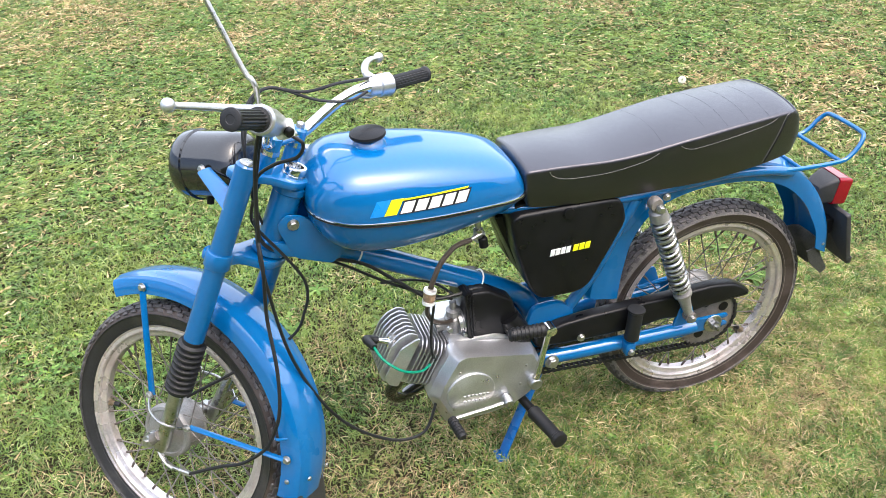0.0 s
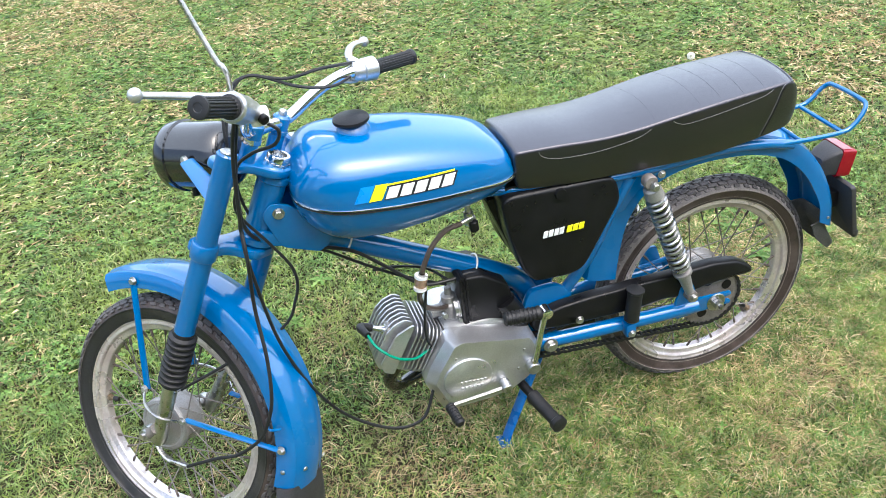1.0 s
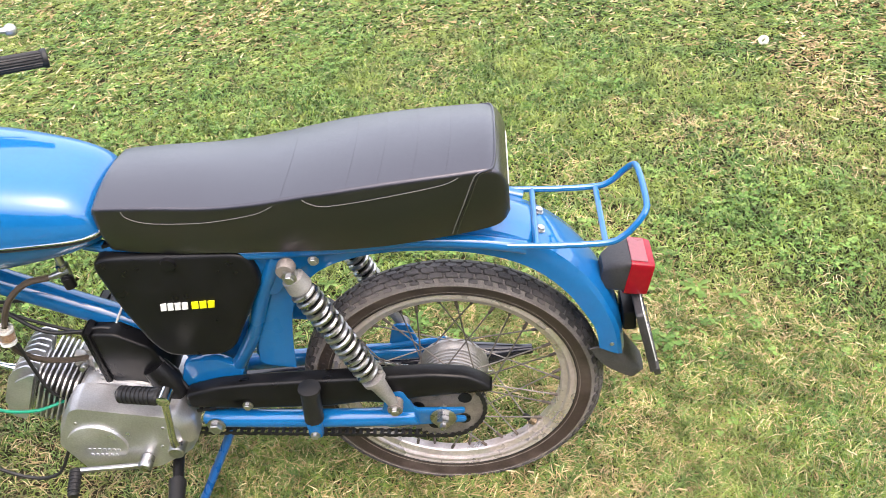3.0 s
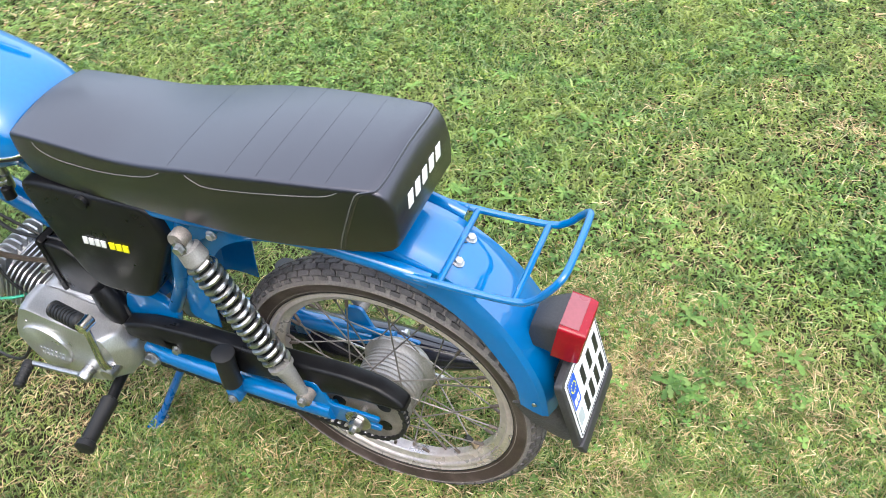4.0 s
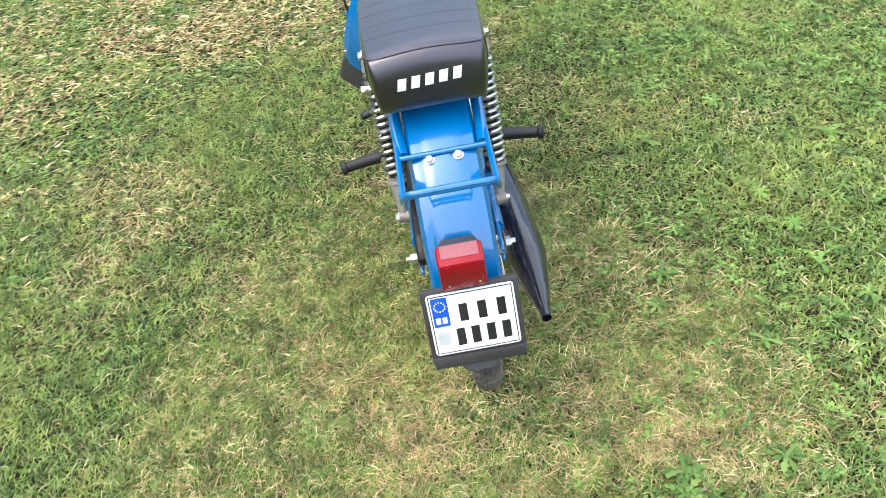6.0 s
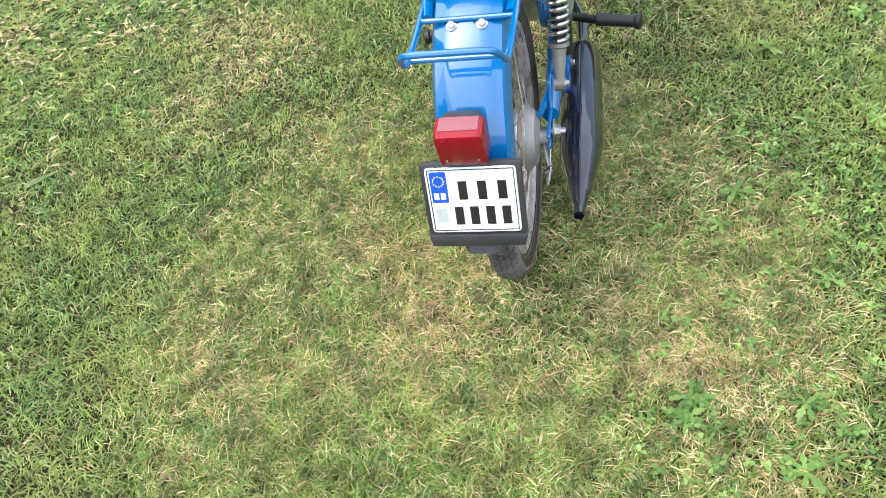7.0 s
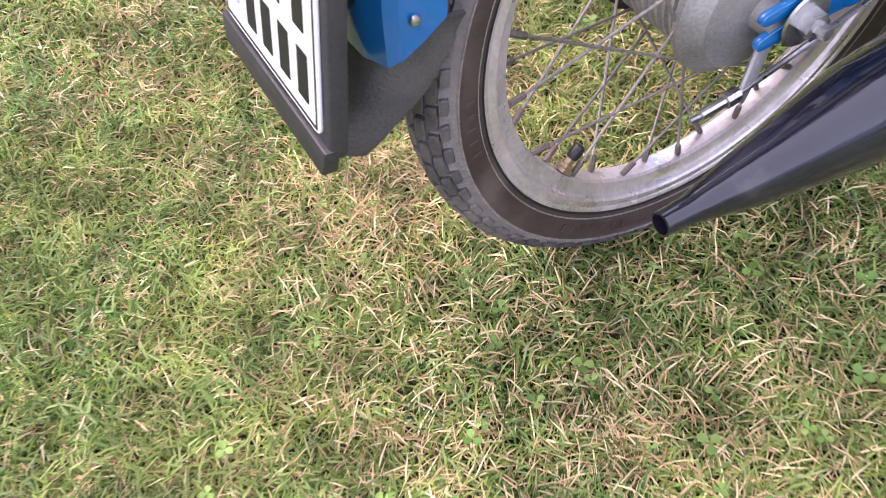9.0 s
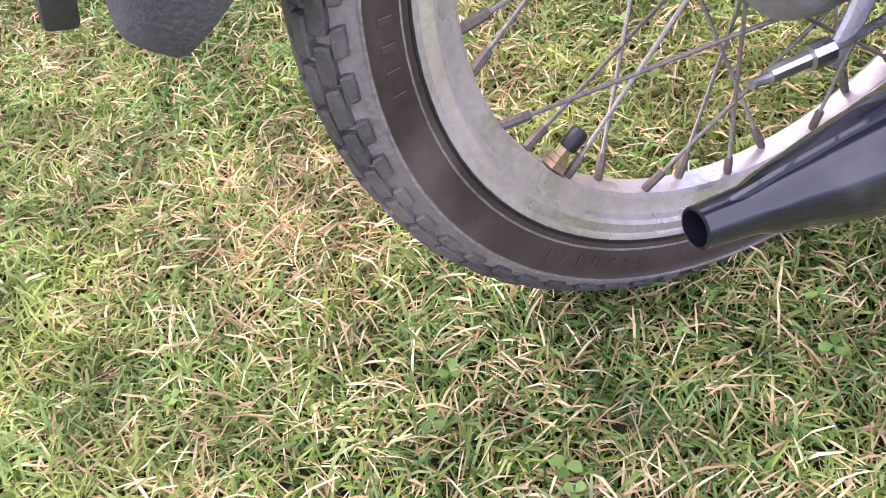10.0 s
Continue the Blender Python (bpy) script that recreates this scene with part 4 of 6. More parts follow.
def chain_run():
    """Side plates and rollers of the chain, round both sprockets."""
    loop = []
    c1, r1, c2, r2 = (0.006, 0.259), 0.073, (-0.462, 0.262), 0.027
    for i in range(13):
        a = radians(-94 + 188 * i / 12)
        loop.append((c1[0] + r1 * math.cos(a), c1[1] + r1 * math.sin(a)))
    for i in range(7):
        a = radians(96 + 168 * i / 6)
        loop.append((c2[0] + r2 * math.cos(a), c2[1] + r2 * math.sin(a)))
    loop.append(loop[0])
    d = [0.0]
    for a, b in zip(loop, loop[1:]):
        d.append(d[-1] + math.hypot(b[0] - a[0], b[1] - a[1]))
    n = int(d[-1] / 0.0127) // 2 * 2
    at = [(float(np.interp(d[-1] * i / n, d, [p[0] for p in loop])), float(np.interp(d[-1] * i / n, d, [p[1] for p in loop]))) for i in range(n + 1)]
    bm = bmesh.new()
    for i in range(n):
        a, b = Vector((at[i][0], 0, at[i][1])), Vector((at[i + 1][0], 0, at[i + 1][1]))
        t = (b - a).normalized()
        u = Vector((-t.z, 0, t.x))
        o = 0.0042 if i % 2 else 0.0058
        for side in (-1, 1):
            rings = []
            for y in (o, o + 0.0013):
                yy = -0.060 + side * y
                rings.append([Vector((p.x, yy, p.z)) for p in (a - t * 0.004 - u * 0.002, a - u * 0.0042, a.lerp(b, 0.5) - u * 0.0028, b - u * 0.0042, b + t * 0.004 - u * 0.002, b + t * 0.004 + u * 0.002, b + u * 0.0042, a.lerp(b, 0.5) + u * 0.0028, a + u * 0.0042, a - t * 0.004 + u * 0.002)])
            loft(rings, bm=bm)
        ringa = [[a + Vector((0.0036 * math.cos(q), -0.060 + y, 0.0036 * math.sin(q))) for q in (2 * math.pi * k / 6 for k in range(6))] for y in (-0.005, 0.005)]
        loft(ringa, bm=bm)
    return bm


tagged(part("drive_chain", chain_run(), RUBBER, moped, "dark oily drive chain"), kind="stuff")

# folded passenger pegs
for s in (-1, 1):
    peg = part("passenger_peg", rod((-0.213, s * 0.101, 0.292), (-0.205, s * 0.102, 0.373), [(0, 0.015), (0.03, 0.017), (0.1, 0.0165), (0.9, 0.0165), (0.94, 0.0195), (0.99, 0.019), (1, 0.015)], 20), RUBBER, moped, "folded rubber passenger peg")
    part("peg_bracket", box((0.024, 0.030, 0.034), Matrix.Translation((-0.216, s * 0.095, 0.268)), 0.004), BLUE, peg)
    bolt((-0.216, s * 0.111, 0.262), (0, s, 0), peg, 1.0)

# rider's pegs and side stand
for s in (-1, 1):
    arm = part("footrest", tube([(-0.475, s * 0.055, 0.222), (-0.478, s * 0.100, 0.214), (-0.468, s * 0.150, 0.208)], 0.010, 12, 4), BLACK_PLASTIC, moped, "black footrest with rubber sleeve")
    part("rubber_sleeve", rod((-0.469, s * 0.150, 0.209), (-0.449, s * 0.252, 0.206), [(0, 0.012), (0.03, 0.0155), (0.12, 0.0155), (0.16, 0.0145), (0.85, 0.0135), (0.88, 0.0175), (0.98, 0.0175), (1, 0.014)], 20), RUBBER, arm)
stand = tube([(-0.372, -0.012, 0.245), (-0.426, -0.030, 0.150), (-0.483, -0.051, 0.050), (-0.508, -0.061, 0.005)], 0.0130, 12, 4, squash=0.6)
part("side_stand", stand, BLUE_OLD, moped, "chipped blue side stand")
part("stand_foot", box((0.030, 0.040, 0.005), Matrix.Translation((-0.510, -0.063, 0.006)), 0.002), BLUE_OLD, moped)

# engine
case_line = rounded([(-0.676, 0.262), (-0.664, 0.312), (-0.622, 0.366), (-0.600, 0.372), (-0.516, 0.366), (-0.446, 0.336), (-0.434, 0.300), (-0.440, 0.250), (-0.470, 0.214), (-0.560, 0.190), (-0.648, 0.194)], 0.010, 3)
engine = part("engine", slab(case_line, -0.060, 0.095, 0.008, 2), ALU, moped, "small cast aluminium two-stroke engine")
lid_line = rounded([(-0.682, 0.274), (-0.668, 0.308), (-0.627, 0.372), (-0.608, 0.377), (-0.516, 0.354), (-0.442, 0.336), (-0.429, 0.300), (-0.433, 0.250), (-0.454, 0.220), (-0.500, 0.194), (-0.560, 0.187), (-0.648, 0.190)], 0.007, 3)
lid = []
for y, k, dx, dz in ((-0.062, 1.0, 0, 0), (-0.092, 1.0, 0, 0), (-0.095, 0.985, 0.001, 0.001), (-0.119, 0.895, 0.002, 0.010), (-0.122, 0.875, 0.002, 0.011)):
    lid.append([Vector((-0.560 + (x + 0.560) * k + dx, y, 0.280 + (z - 0.280) * k + dz)) for x, z in lid_line])
part("clutch_cover", loft(lid), ALU, engine, "smooth cast engine side cover", 28)
boss = [(-0.597 + 0.053 * math.cos(2 * math.pi * i / 44), 0.283 + 0.050 * math.sin(2 * math.pi * i / 44)) for i in range(44)]
part("cover_boss", slab(boss, -0.1275, -0.115, 0.003, 2), ALU, engine)
for z, count in ((0.272, 7), (0.258, 6)):
    for i in range(count):
        part("cast_mark", box((0.005, 0.0016, 0.006), Matrix.Translation((-0.612 + 0.0085 * i, -0.1277, z + 0.006 - 0.001 * i)), 0.0007, 1), ALU, engine)
for p in ((-0.617, 0.340), (-0.485, 0.268), (-0.470, 0.315), (-0.635, 0.245)):
    bolt((p[0], -0.1215, p[1]), (0, -1, 0), engine, 0.75, RIVET, "screw")

AX = Vector((-0.88, 0, 0.475)).normalized()
CB = Vector((-0.644, -0.012, 0.321))
# local: z along the bore, y to the right, x up
CM = Matrix.Translation(CB) @ Matrix(((AX.z, 0, AX.x, 0), (0, 1, 0, 0), (-AX.x, 0, AX.z, 0), (0, 0, 0, 1)))


def fin(half_x, half_y, z0, z1, cut):
    out = rounded([(-half_x, -half_y + cut), (-half_x + cut, -half_y), (half_x - cut, -half_y), (half_x, -half_y + cut), (half_x, half_y - cut), (half_x - cut, half_y), (-half_x + cut, half_y), (-half_x, half_y - cut)], 0.006, 2)
    return loft([[CM @ Vector((x, y, z)) for x, y in out] for z in (z0, z1)])


part("cylinder", fin(0.036, 0.038, -0.05, 0.078, 0.014), FIN_SHADE, engine, "cylinder core, coloured dark for the shade between the fins")
for i in range(8):
    z = -0.002 + i * 0.0092
    part("fin", fin(0.060 - 0.0010 * abs(i - 5), 0.062, z, z + 0.0028, 0.016), ALU, engine)
part("cylinder_head", fin(0.040, 0.040, 0.074, 0.092, 0.014), ALU, engine, "finned aluminium cylinder head")
for i in range(9):
    y = -0.058 + i * 0.0138
    if i == 0:
        prof = [(-0.060, 0.076), (0.062, 0.076), (0.058, 0.084), (0.030, 0.106), (-0.044, 0.112), (-0.060, 0.098)]
    else:
        prof = [(-0.062, 0.076), (0.062, 0.076), (0.062, 0.096), (0.046, 0.112), (0.022, 0.121), (-0.046, 0.121), (-0.062, 0.106)]
    t = 0.0026 if i == 0 else 0.0019
    part("head_fin", loft([[CM @ Vector((x, yy, z)) for x, z in rounded(prof, 0.004, 2)] for yy in (y - t, y + t)]), ALU, engine)
part("plug_recess", rod(CM @ Vector((0.016, -0.020, 0.092)), CM @ Vector((0.016, -0.020, 0.118)), [(0, 0.020), (0.95, 0.020), (1, 0.018)], 20), ALU_DULL, engine)
plug0, plug1 = CM @ Vector((0.018, -0.020, 0.112)), CM @ Vector((0.018, -0.021, 0.146))
plug2 = CM @ Vector((0.018, -0.023, 0.172))
plug3 = plug2 + Vector((0.008, -0.040, 0.004))
part("spark_plug", rod(plug0, plug1, [(0, 0.010), (0.25, 0.010), (0.26, 0.0075), (0.5, 0.007), (0.6, 0.0055), (1, 0.0055)], 14), CHROME, engine)
part("plug_cap", tube([plug1, plug1.lerp(plug2, 0.7), plug2 + Vector((0, -0.008, 0.002)), plug3], [0.0085, 0.009, 0.009, 0.0072], 12, 5), RUBBER, engine, "black rubber plug cap")
part("green_wire", tube([plug3, (-0.768, -0.106, 0.410), (-0.735, -0.120, 0.383), (-0.692, -0.096, 0.350), (-0.655, -0.060, 0.336)], 0.0028, 8, 6), GREEN, engine, "green ignition wire")

# carburettor and air box
carb = lathe([(0.0, -0.045), (0.016, -0.045), (0.018, -0.030), (0.017, 0.0), (0.020, 0.002), (0.020, 0.022), (0.016, 0.026), (0.016, 0.040), (0.008, 0.044), (0.007, 0.060), (0.0, 0.060)], 20, Matrix.Translation((-0.592, -0.016, 0.384)) @ Matrix.Rotation(radians(90), 4, "X"))
join(carb, rod((-0.632, -0.010, 0.386), (-0.545, -0.016, 0.392), [(0, 0.017), (0.1, 0.014), (0.4, 0.014), (0.5, 0.019), (0.9, 0.021), (1, 0.021)], 18))
join(carb, box((0.030, 0.026, 0.030), Matrix.Translation((-0.594, -0.018, 0.360)), 0.006))
part("carburettor", carb, ALU_DULL, engine, "small grey carburettor")
for p in ((-0.610, -0.036, 0.392), (-0.579, -0.038, 0.372), (-0.570, -0.030, 0.408)):
    part("banjo", rod(p, (p[0], p[1] - 0.014, p[2] + 0.004), [(0, 0.006), (0.6, 0.006), (0.62, 0.0045), (1, 0.0045)], 8), STEEL, engine)
part("air_filter_box", slab(rounded([(-0.566, 0.480), (-0.524, 0.476), (-0.472, 0.440), (-0.456, 0.376), (-0.464, 0.338), (-0.562, 0.336)], 0.008, 3), -0.054, 0.055, 0.007, 3), BLACK_PLASTIC, engine, "black plastic air filter box")
part("box_lid", slab(rounded([(-0.578, 0.484), (-0.564, 0.486), (-0.560, 0.330), (-0.574, 0.328)], 0.005, 3), -0.057, 0.058, 0.006, 2), BLACK_PLASTIC, engine)
part("clamp_ring", rod((-0.590, -0.020, 0.392), (-0.576, -0.020, 0.392), [(0, 0.023), (0.2, 0.028), (0.75, 0.028), (0.8, 0.031), (1, 0.031)], 24), STEEL, engine)
part("kick_boot", rod((-0.480, -0.05, 0.395), (-0.450, -0.06, 0.330), [(0, 0.022), (0.5, 0.026), (1, 0.018)], 16), BLACK_PLASTIC, engine)

# kick starter and gear lever
kick = part("kick_lever", tube([(-0.455, -0.128, 0.272), (-0.452, -0.138, 0.300), (-0.440, -0.142, 0.360), (-0.430, -0.146, 0.414)], [0.0085, 0.007, 0.006, 0.0075], 12, 4), CHROME, moped, "chromed kick-start lever with folded rubber pedal")
part("boss", rod((-0.456, -0.095, 0.270), (-0.456, -0.142, 0.270), [(0, 0.009), (0.4, 0.009), (0.42, 0.0145), (0.95, 0.0145), (1, 0.012)], 16), STEEL, kick)
part("joint", rod((-0.428, -0.130, 0.416), (-0.428, -0.158, 0.416), [(0, 0.009), (0.08, 0.0115), (0.92, 0.0115), (1, 0.008)], 16), CHROME, kick)
part("pedal_rubber", rod((-0.436, -0.144, 0.417), (-0.512, -0.128, 0.412), [(0, 0.010), (0.04, 0.0145)] + [(0.08 + 0.105 * i + d, r) for i in range(8) for d, r in ((0, 0.0150), (0.055, 0.0150), (0.062, 0.0132), (0.098, 0.0132))] + [(0.94, 0.0150), (1, 0.011)], 18), RUBBER, kick)
gear = part("gear_lever", tube([(-0.522, -0.138, 0.242), (-0.560, -0.140, 0.241), (-0.630, -0.142, 0.240), (-0.650, -0.144, 0.240)], 0.0052, 10, 4), STEEL, moped, "bent steel gear lever with rubber tip")
part("boss", rod((-0.520, -0.105, 0.242), (-0.520, -0.148, 0.242), [(0, 0.008), (0.4, 0.008), (0.42, 0.0125), (0.9, 0.0125), (1, 0.010)], 12), STEEL, gear)
part("rubber_tip", rod((-0.648, -0.140, 0.241), (-0.640, -0.190, 0.229), [(0, 0.008), (0.06, 0.0105)] + [(0.10 + 0.13 * i + d, r) for i in range(6) for d, r in ((0, 0.0107), (0.07, 0.0107), (0.08, 0.0094), (0.12, 0.0094))] + [(0.92, 0.0107), (1, 0.008)], 14), RUBBER, gear)

# exhaust
exhaust = part("exhaust", tube([(-0.690, 0.000, 0.300), (-0.722, 0.004, 0.255), (-0.738, 0.018, 0.210), (-0.714, 0.040, 0.172), (-0.660, 0.074, 0.160), (-0.560, 0.108, 0.157), (-0.46, 0.118, 0.158), (-0.42, 0.120, 0.157)], 0.0150, 16, 5), BLACK_GLOSS, moped, "glossy black exhaust with tapered silencer")
mx = [(-0.455, 0.118, 0.157, 0.016), (-0.43, 0.119, 0.158, 0.026), (-0.40, 0.120, 0.159, 0.036), (-0.34, 0.122, 0.162, 0.041), (-0.20, 0.127, 0.169, 0.044), (-0.08, 0.131, 0.175, 0.0445), (-0.02, 0.133, 0.178, 0.041), (0.06, 0.136, 0.182, 0.027), (0.115, 0.137, 0.185, 0.0165), (0.140, 0.1378, 0.1867, 0.0112), (0.152, 0.138, 0.187, 0.0088), (0.168, 0.138, 0.188, 0.0088)]
silencer = tube([p[:3] for p in mx[:-1]], [p[3] for p in mx[:-1]], 24, 5, squash=1.08)
part("silencer", silencer, SILENCER, exhaust, "glossy black tapered silencer")
tip = Matrix.Translation((0.140, 0.1378, 0.1867)) @ Matrix.Rotation(radians(-90), 4, "Z") @ Matrix.Rotation(radians(4), 4, "X")
part("tail_pipe", lathe([(0.0114, 0.0), (0.0098, 0.028), (0.0082, 0.0285), (0.0082, 0.012), (0.0, 0.012)], 24, tip), SILENCER, exhaust, "open black tail pipe")
for s in (-1, 1):
    ridge = [(p[0], p[1] , p[2] + s * (p[3] * 1.06)) for p in mx[2:-1]]
    part("weld_seam", tube(ridge, 0.0022, 6, 4), SILENCER, exhaust)
part("silencer_bracket", box((0.030, 0.012, 0.09), Matrix.Translation((-0.210, 0.100, 0.225)), 0.003), BLUE_OLD, exhaust)

# rear brake
lever = part("brake_lever", tube([(0.006, 0.066, 0.258), (0.022, 0.070, 0.222), (0.036, 0.075, 0.200), (0.044, 0.076, 0.190)], [0.011, 0.008, 0.007, 0.0085], 10, 4, squash=0.5), ALU_DULL, moped, "rear brake lever with rod")
part("brake_rod", tube([(0.092, 0.077, 0.196), (0.040, 0.077, 0.199), (-0.12, 0.077, 0.236), (-0.38, 0.078, 0.300)], 0.0026, 8, 3), STEEL, lever)
part("adjuster", rod((0.046, 0.077, 0.199), (0.082, 0.077, 0.197), [(0, 0.0068), (0.35, 0.0068), (0.37, 0.0045), (1, 0.0042)], 10), STEEL, lever)
part("torque_arm", tube([(0.010, 0.066, 0.300), (-0.06, 0.072, 0.288), (-0.14, 0.078, 0.276)], 0.006, 10, 3), BLUE, moped)

# front fork
for s in (-1, 1):
    leg = part("fork_tube", rod(F(0.036, s * 0.098, 0.016), F(0.036, s * 0.098, -0.362), [(0, 0.0165), (0.008, 0.0195), (0.97, 0.0195), (1, 0.018)], 28), BLUE, moped, "glossy blue fork tube")
    part("top_bolt", rod(F(0.036, s * 0.098, 0.014), F(0.036, s * 0.098, 0.021), [(0, 0.0145), (0.6, 0.0145), (1, 0.010)], 20), STEEL, leg)
    boot = [(0, 0.0205)]
    for i in range(9):
        t = 0.06 + i * 0.1
        boot += [(t, 0.0205), (t + 0.03, 0.0268), (t + 0.06, 0.0268), (t + 0.09, 0.0205)]
    part("rubber_boot", rod(F(0.036, s * 0.098, -0.352), F(0.036, s * 0.098, -0.478), boot + [(0.98, 0.021), (1, 0.018)], 26), RUBBER, leg, "black ribbed rubber boot")
    part("slider", rod(F(0.037, s * 0.097, -0.470), F(0.046, s * 0.079, -0.636), [(0, 0.0145), (0.8, 0.0150), (0.9, 0.0170), (1, 0.014)], 20), STEEL, leg, "bare steel fork slider")
    part("axle_lug", rod(F(0.070, s * 0.062, -0.628), F(0.070, s * 0.105, -0.628), [(0, 0.011), (0.25, 0.011), (0.26, 0.016), (0.6, 0.016), (0.62, 0.0115), (0.85, 0.0115), (0.87, 0.006), (1, 0.006)], 14), STEEL, leg)
    part("lug_web", tube([F(0.050, s * 0.090, -0.60), F(0.060, s * 0.088, -0.618), F(0.072, s * 0.086, -0.630)], 0.012, 12, 3), SPOKE, leg)


def fslab(outline, w0, w1, bevel=0.004):
    """A flat forging across the fork: an outline in u and v with depth along the steering axis."""
    m = FM @ Matrix(((-1, 0, 0, 0), (0, 0, 1, 0), (0, 1, 0, 0), (0, 0, 0, 1)))
    return slab(outline, w0, w1, bevel, 2, m)


yoke = rounded([(-0.030, -0.030), (0.015, -0.060), (0.020, -0.112), (0.070, -0.112), (0.072, -0.070), (0.050, -0.035), (0.050, 0.035), (0.072, 0.070), (0.070, 0.112), (0.020, 0.112), (0.015, 0.060), (-0.030, 0.030)], 0.018, 4)
part("upper_yoke", fslab(yoke, -0.020, -0.004), BLUE, moped, "blue fork yoke")
part("lower_yoke", fslab(yoke, -0.186, -0.168), BLUE, moped, "blue fork yoke")
for s in (-1, 1):
    part("yoke_clamp", rod(F(0.036, s * 0.098, -0.160), F(0.036, s * 0.098, -0.192), [(0, 0.0225), (0.1, 0.0245), (0.9, 0.0245), (1, 0.0225)], 28), BLUE, moped)
part("steering_nut", rod(F(0, 0, -0.006), F(0, 0, 0.014), [(0, 0.0225), (0.28, 0.0225), (0.30, 0.0195), (0.42, 0.0195), (0.44, 0.0215), (0.85, 0.0215), (1, 0.0195), (1, 0.0145), (0.45, 0.0135), (0.45, 0.0)], 24), CHROME, moped, "chromed steering head nut")

# handlebar
def fluted(a, b, r):
    """A rubber grip with grooves along it, a collar at the inner end and a rounded outer end."""
    m, d = along(a, b), (Vector(b) - Vector(a)).length
    n, rings = 72, []
    for t, k, deep in ((0, 0.72, 0), (0.01, 1.16, 0), (0.045, 1.16, 0), (0.055, 0.97, 0), (0.07, 0.97, 1), (0.90, 0.95, 1), (0.915, 0.97, 0), (0.93, 1.06, 0), (0.985, 1.04, 0), (1.0, 0.84, 0), (1.0, 0.45, 0), (0.99, 0.40, 0)):
        rings.append([m @ Vector((q * math.cos(w), t * d, q * math.sin(w))) for w, q in ((2 * math.pi * i / n, r * k * (1 - (0.11 * deep if i % 4 > 1 else 0))) for i in range(n))])
    return loft(rings)


half_bar = [(0.036, 0.0, 0.052), (0.036, 0.045, 0.052), (0.034, 0.075, 0.060), (0.018, 0.115, 0.105), (-0.004, 0.150, 0.142), (-0.024, 0.182, 0.158), (-0.040, 0.215, 0.166), (-0.070, 0.294, 0.190)]
left_bar = [H(0.036, -0.045, 0.052), H(0.034, -0.075, 0.060), H(0.022, -0.110, 0.105), Vector((-0.899, -0.165, 0.965)), Vector((-0.905, -0.196, 0.994)), Vector((-0.922, -0.238, 1.018)), Vector((-0.968, -0.298, 1.051))]
bar = left_bar[::-1] + [H(*p) for p in half_bar]
handlebar = part("handlebar", tube(bar, 0.0112, 16, 6), CHROME, moped, "chromed swept-back handlebar")
ENDS = {1: [H(-0.016, 0.172, 0.152), H(-0.040, 0.214, 0.166), H(-0.081, 0.322, 0.198), H(0.006, 0.196, 0.166), H(0.024, 0.225, 0.172), H(0.034, 0.262, 0.178), H(0.031, 0.301, 0.181)],
        -1: [Vector((-0.901, -0.180, 0.980)), Vector((-0.917, -0.228, 1.012)), Vector((-0.979, -0.313, 1.060)), Vector((-0.925, -0.178, 1.012)), Vector((-0.955, -0.186, 1.020)), Vector((-1.000, -0.222, 1.046)), Vector((-1.050, -0.267, 1.076))]}
for s in (-1, 1):
    c0, g0, g1, l0, l1, l2, l3 = ENDS[s]
    g0, g1 = (g0.lerp(g1, 0.24), g0.lerp(g1, 0.93)) if s < 0 else (g0, g0.lerp(g1, 0.84))
    rr = 0.92 if s < 0 else 0.84
    part("riser", rod(H(0.036, s * 0.045, -0.006), H(0.036, s * 0.045, 0.066), [(0, 0.015), (0.5, 0.015), (0.52, 0.0125), (0.60, 0.0125), (0.62, 0.016), (0.95, 0.016), (1, 0.012)], 18), BLUE, handlebar, "blue handlebar riser")
    part("riser_nut", rod(H(0.036, s * 0.045, 0.030), H(0.036, s * 0.045, 0.040), [(0, 0.0175), (1, 0.0175)], 6), CHROME, handlebar)
    part("riser_bolt", rod(H(0.036, s * 0.045, 0.064), H(0.036, s * 0.045, 0.076), [(0, 0.008), (0.8, 0.008), (1, 0.006)], 6), STEEL, handlebar)
    grip = fluted(g0, g1, 0.0172 * rr)
    part("grip", grip, RUBBER, handlebar, "black rubber grip with grooves along it")
    part("control_housing", rod(c0, g0, [(0, 0.014), (0.1, 0.018), (0.4, 0.019), (0.45, 0.022), (0.95, 0.023), (1, 0.020)], 22), ALU, handlebar, "cast aluminium control housing")
    part("lever_mount", rod(c0.lerp(g0, 0.6), l0, [(0, 0.012), (0.7, 0.010), (1, 0.009)], 12), ALU, handlebar)
    lever = part("hand_lever", tube([l0, l1, l2, l3], [0.006, 0.0078, 0.0075, 0.007, 0.0062], 12, 5, squash=0.75), ALU, handlebar, "aluminium hand lever with ball end")
    part("ball_end", lathe([(0.0105 * math.sin(math.pi * i / 10), -0.0105 * math.cos(math.pi * i / 10)) for i in range(11)], 16, Matrix.Translation(l3)), ALU, lever)
part("cable_elbow", tube([H(-0.030, 0.196, 0.146), H(-0.022, 0.180, 0.136), H(-0.006, 0.158, 0.132), H(0.006, 0.135, 0.128)], 0.0042, 10, 4), STEEL, handlebar, "bent steel throttle cable elbow")
part("horn_button", rod(Vector((-0.890, -0.200, 0.976)), Vector((-0.886, -0.208, 0.974)), [(0, 0.008), (0.8, 0.008), (1, 0.006)], 14), BLACK_PLASTIC, handlebar, "black horn button")
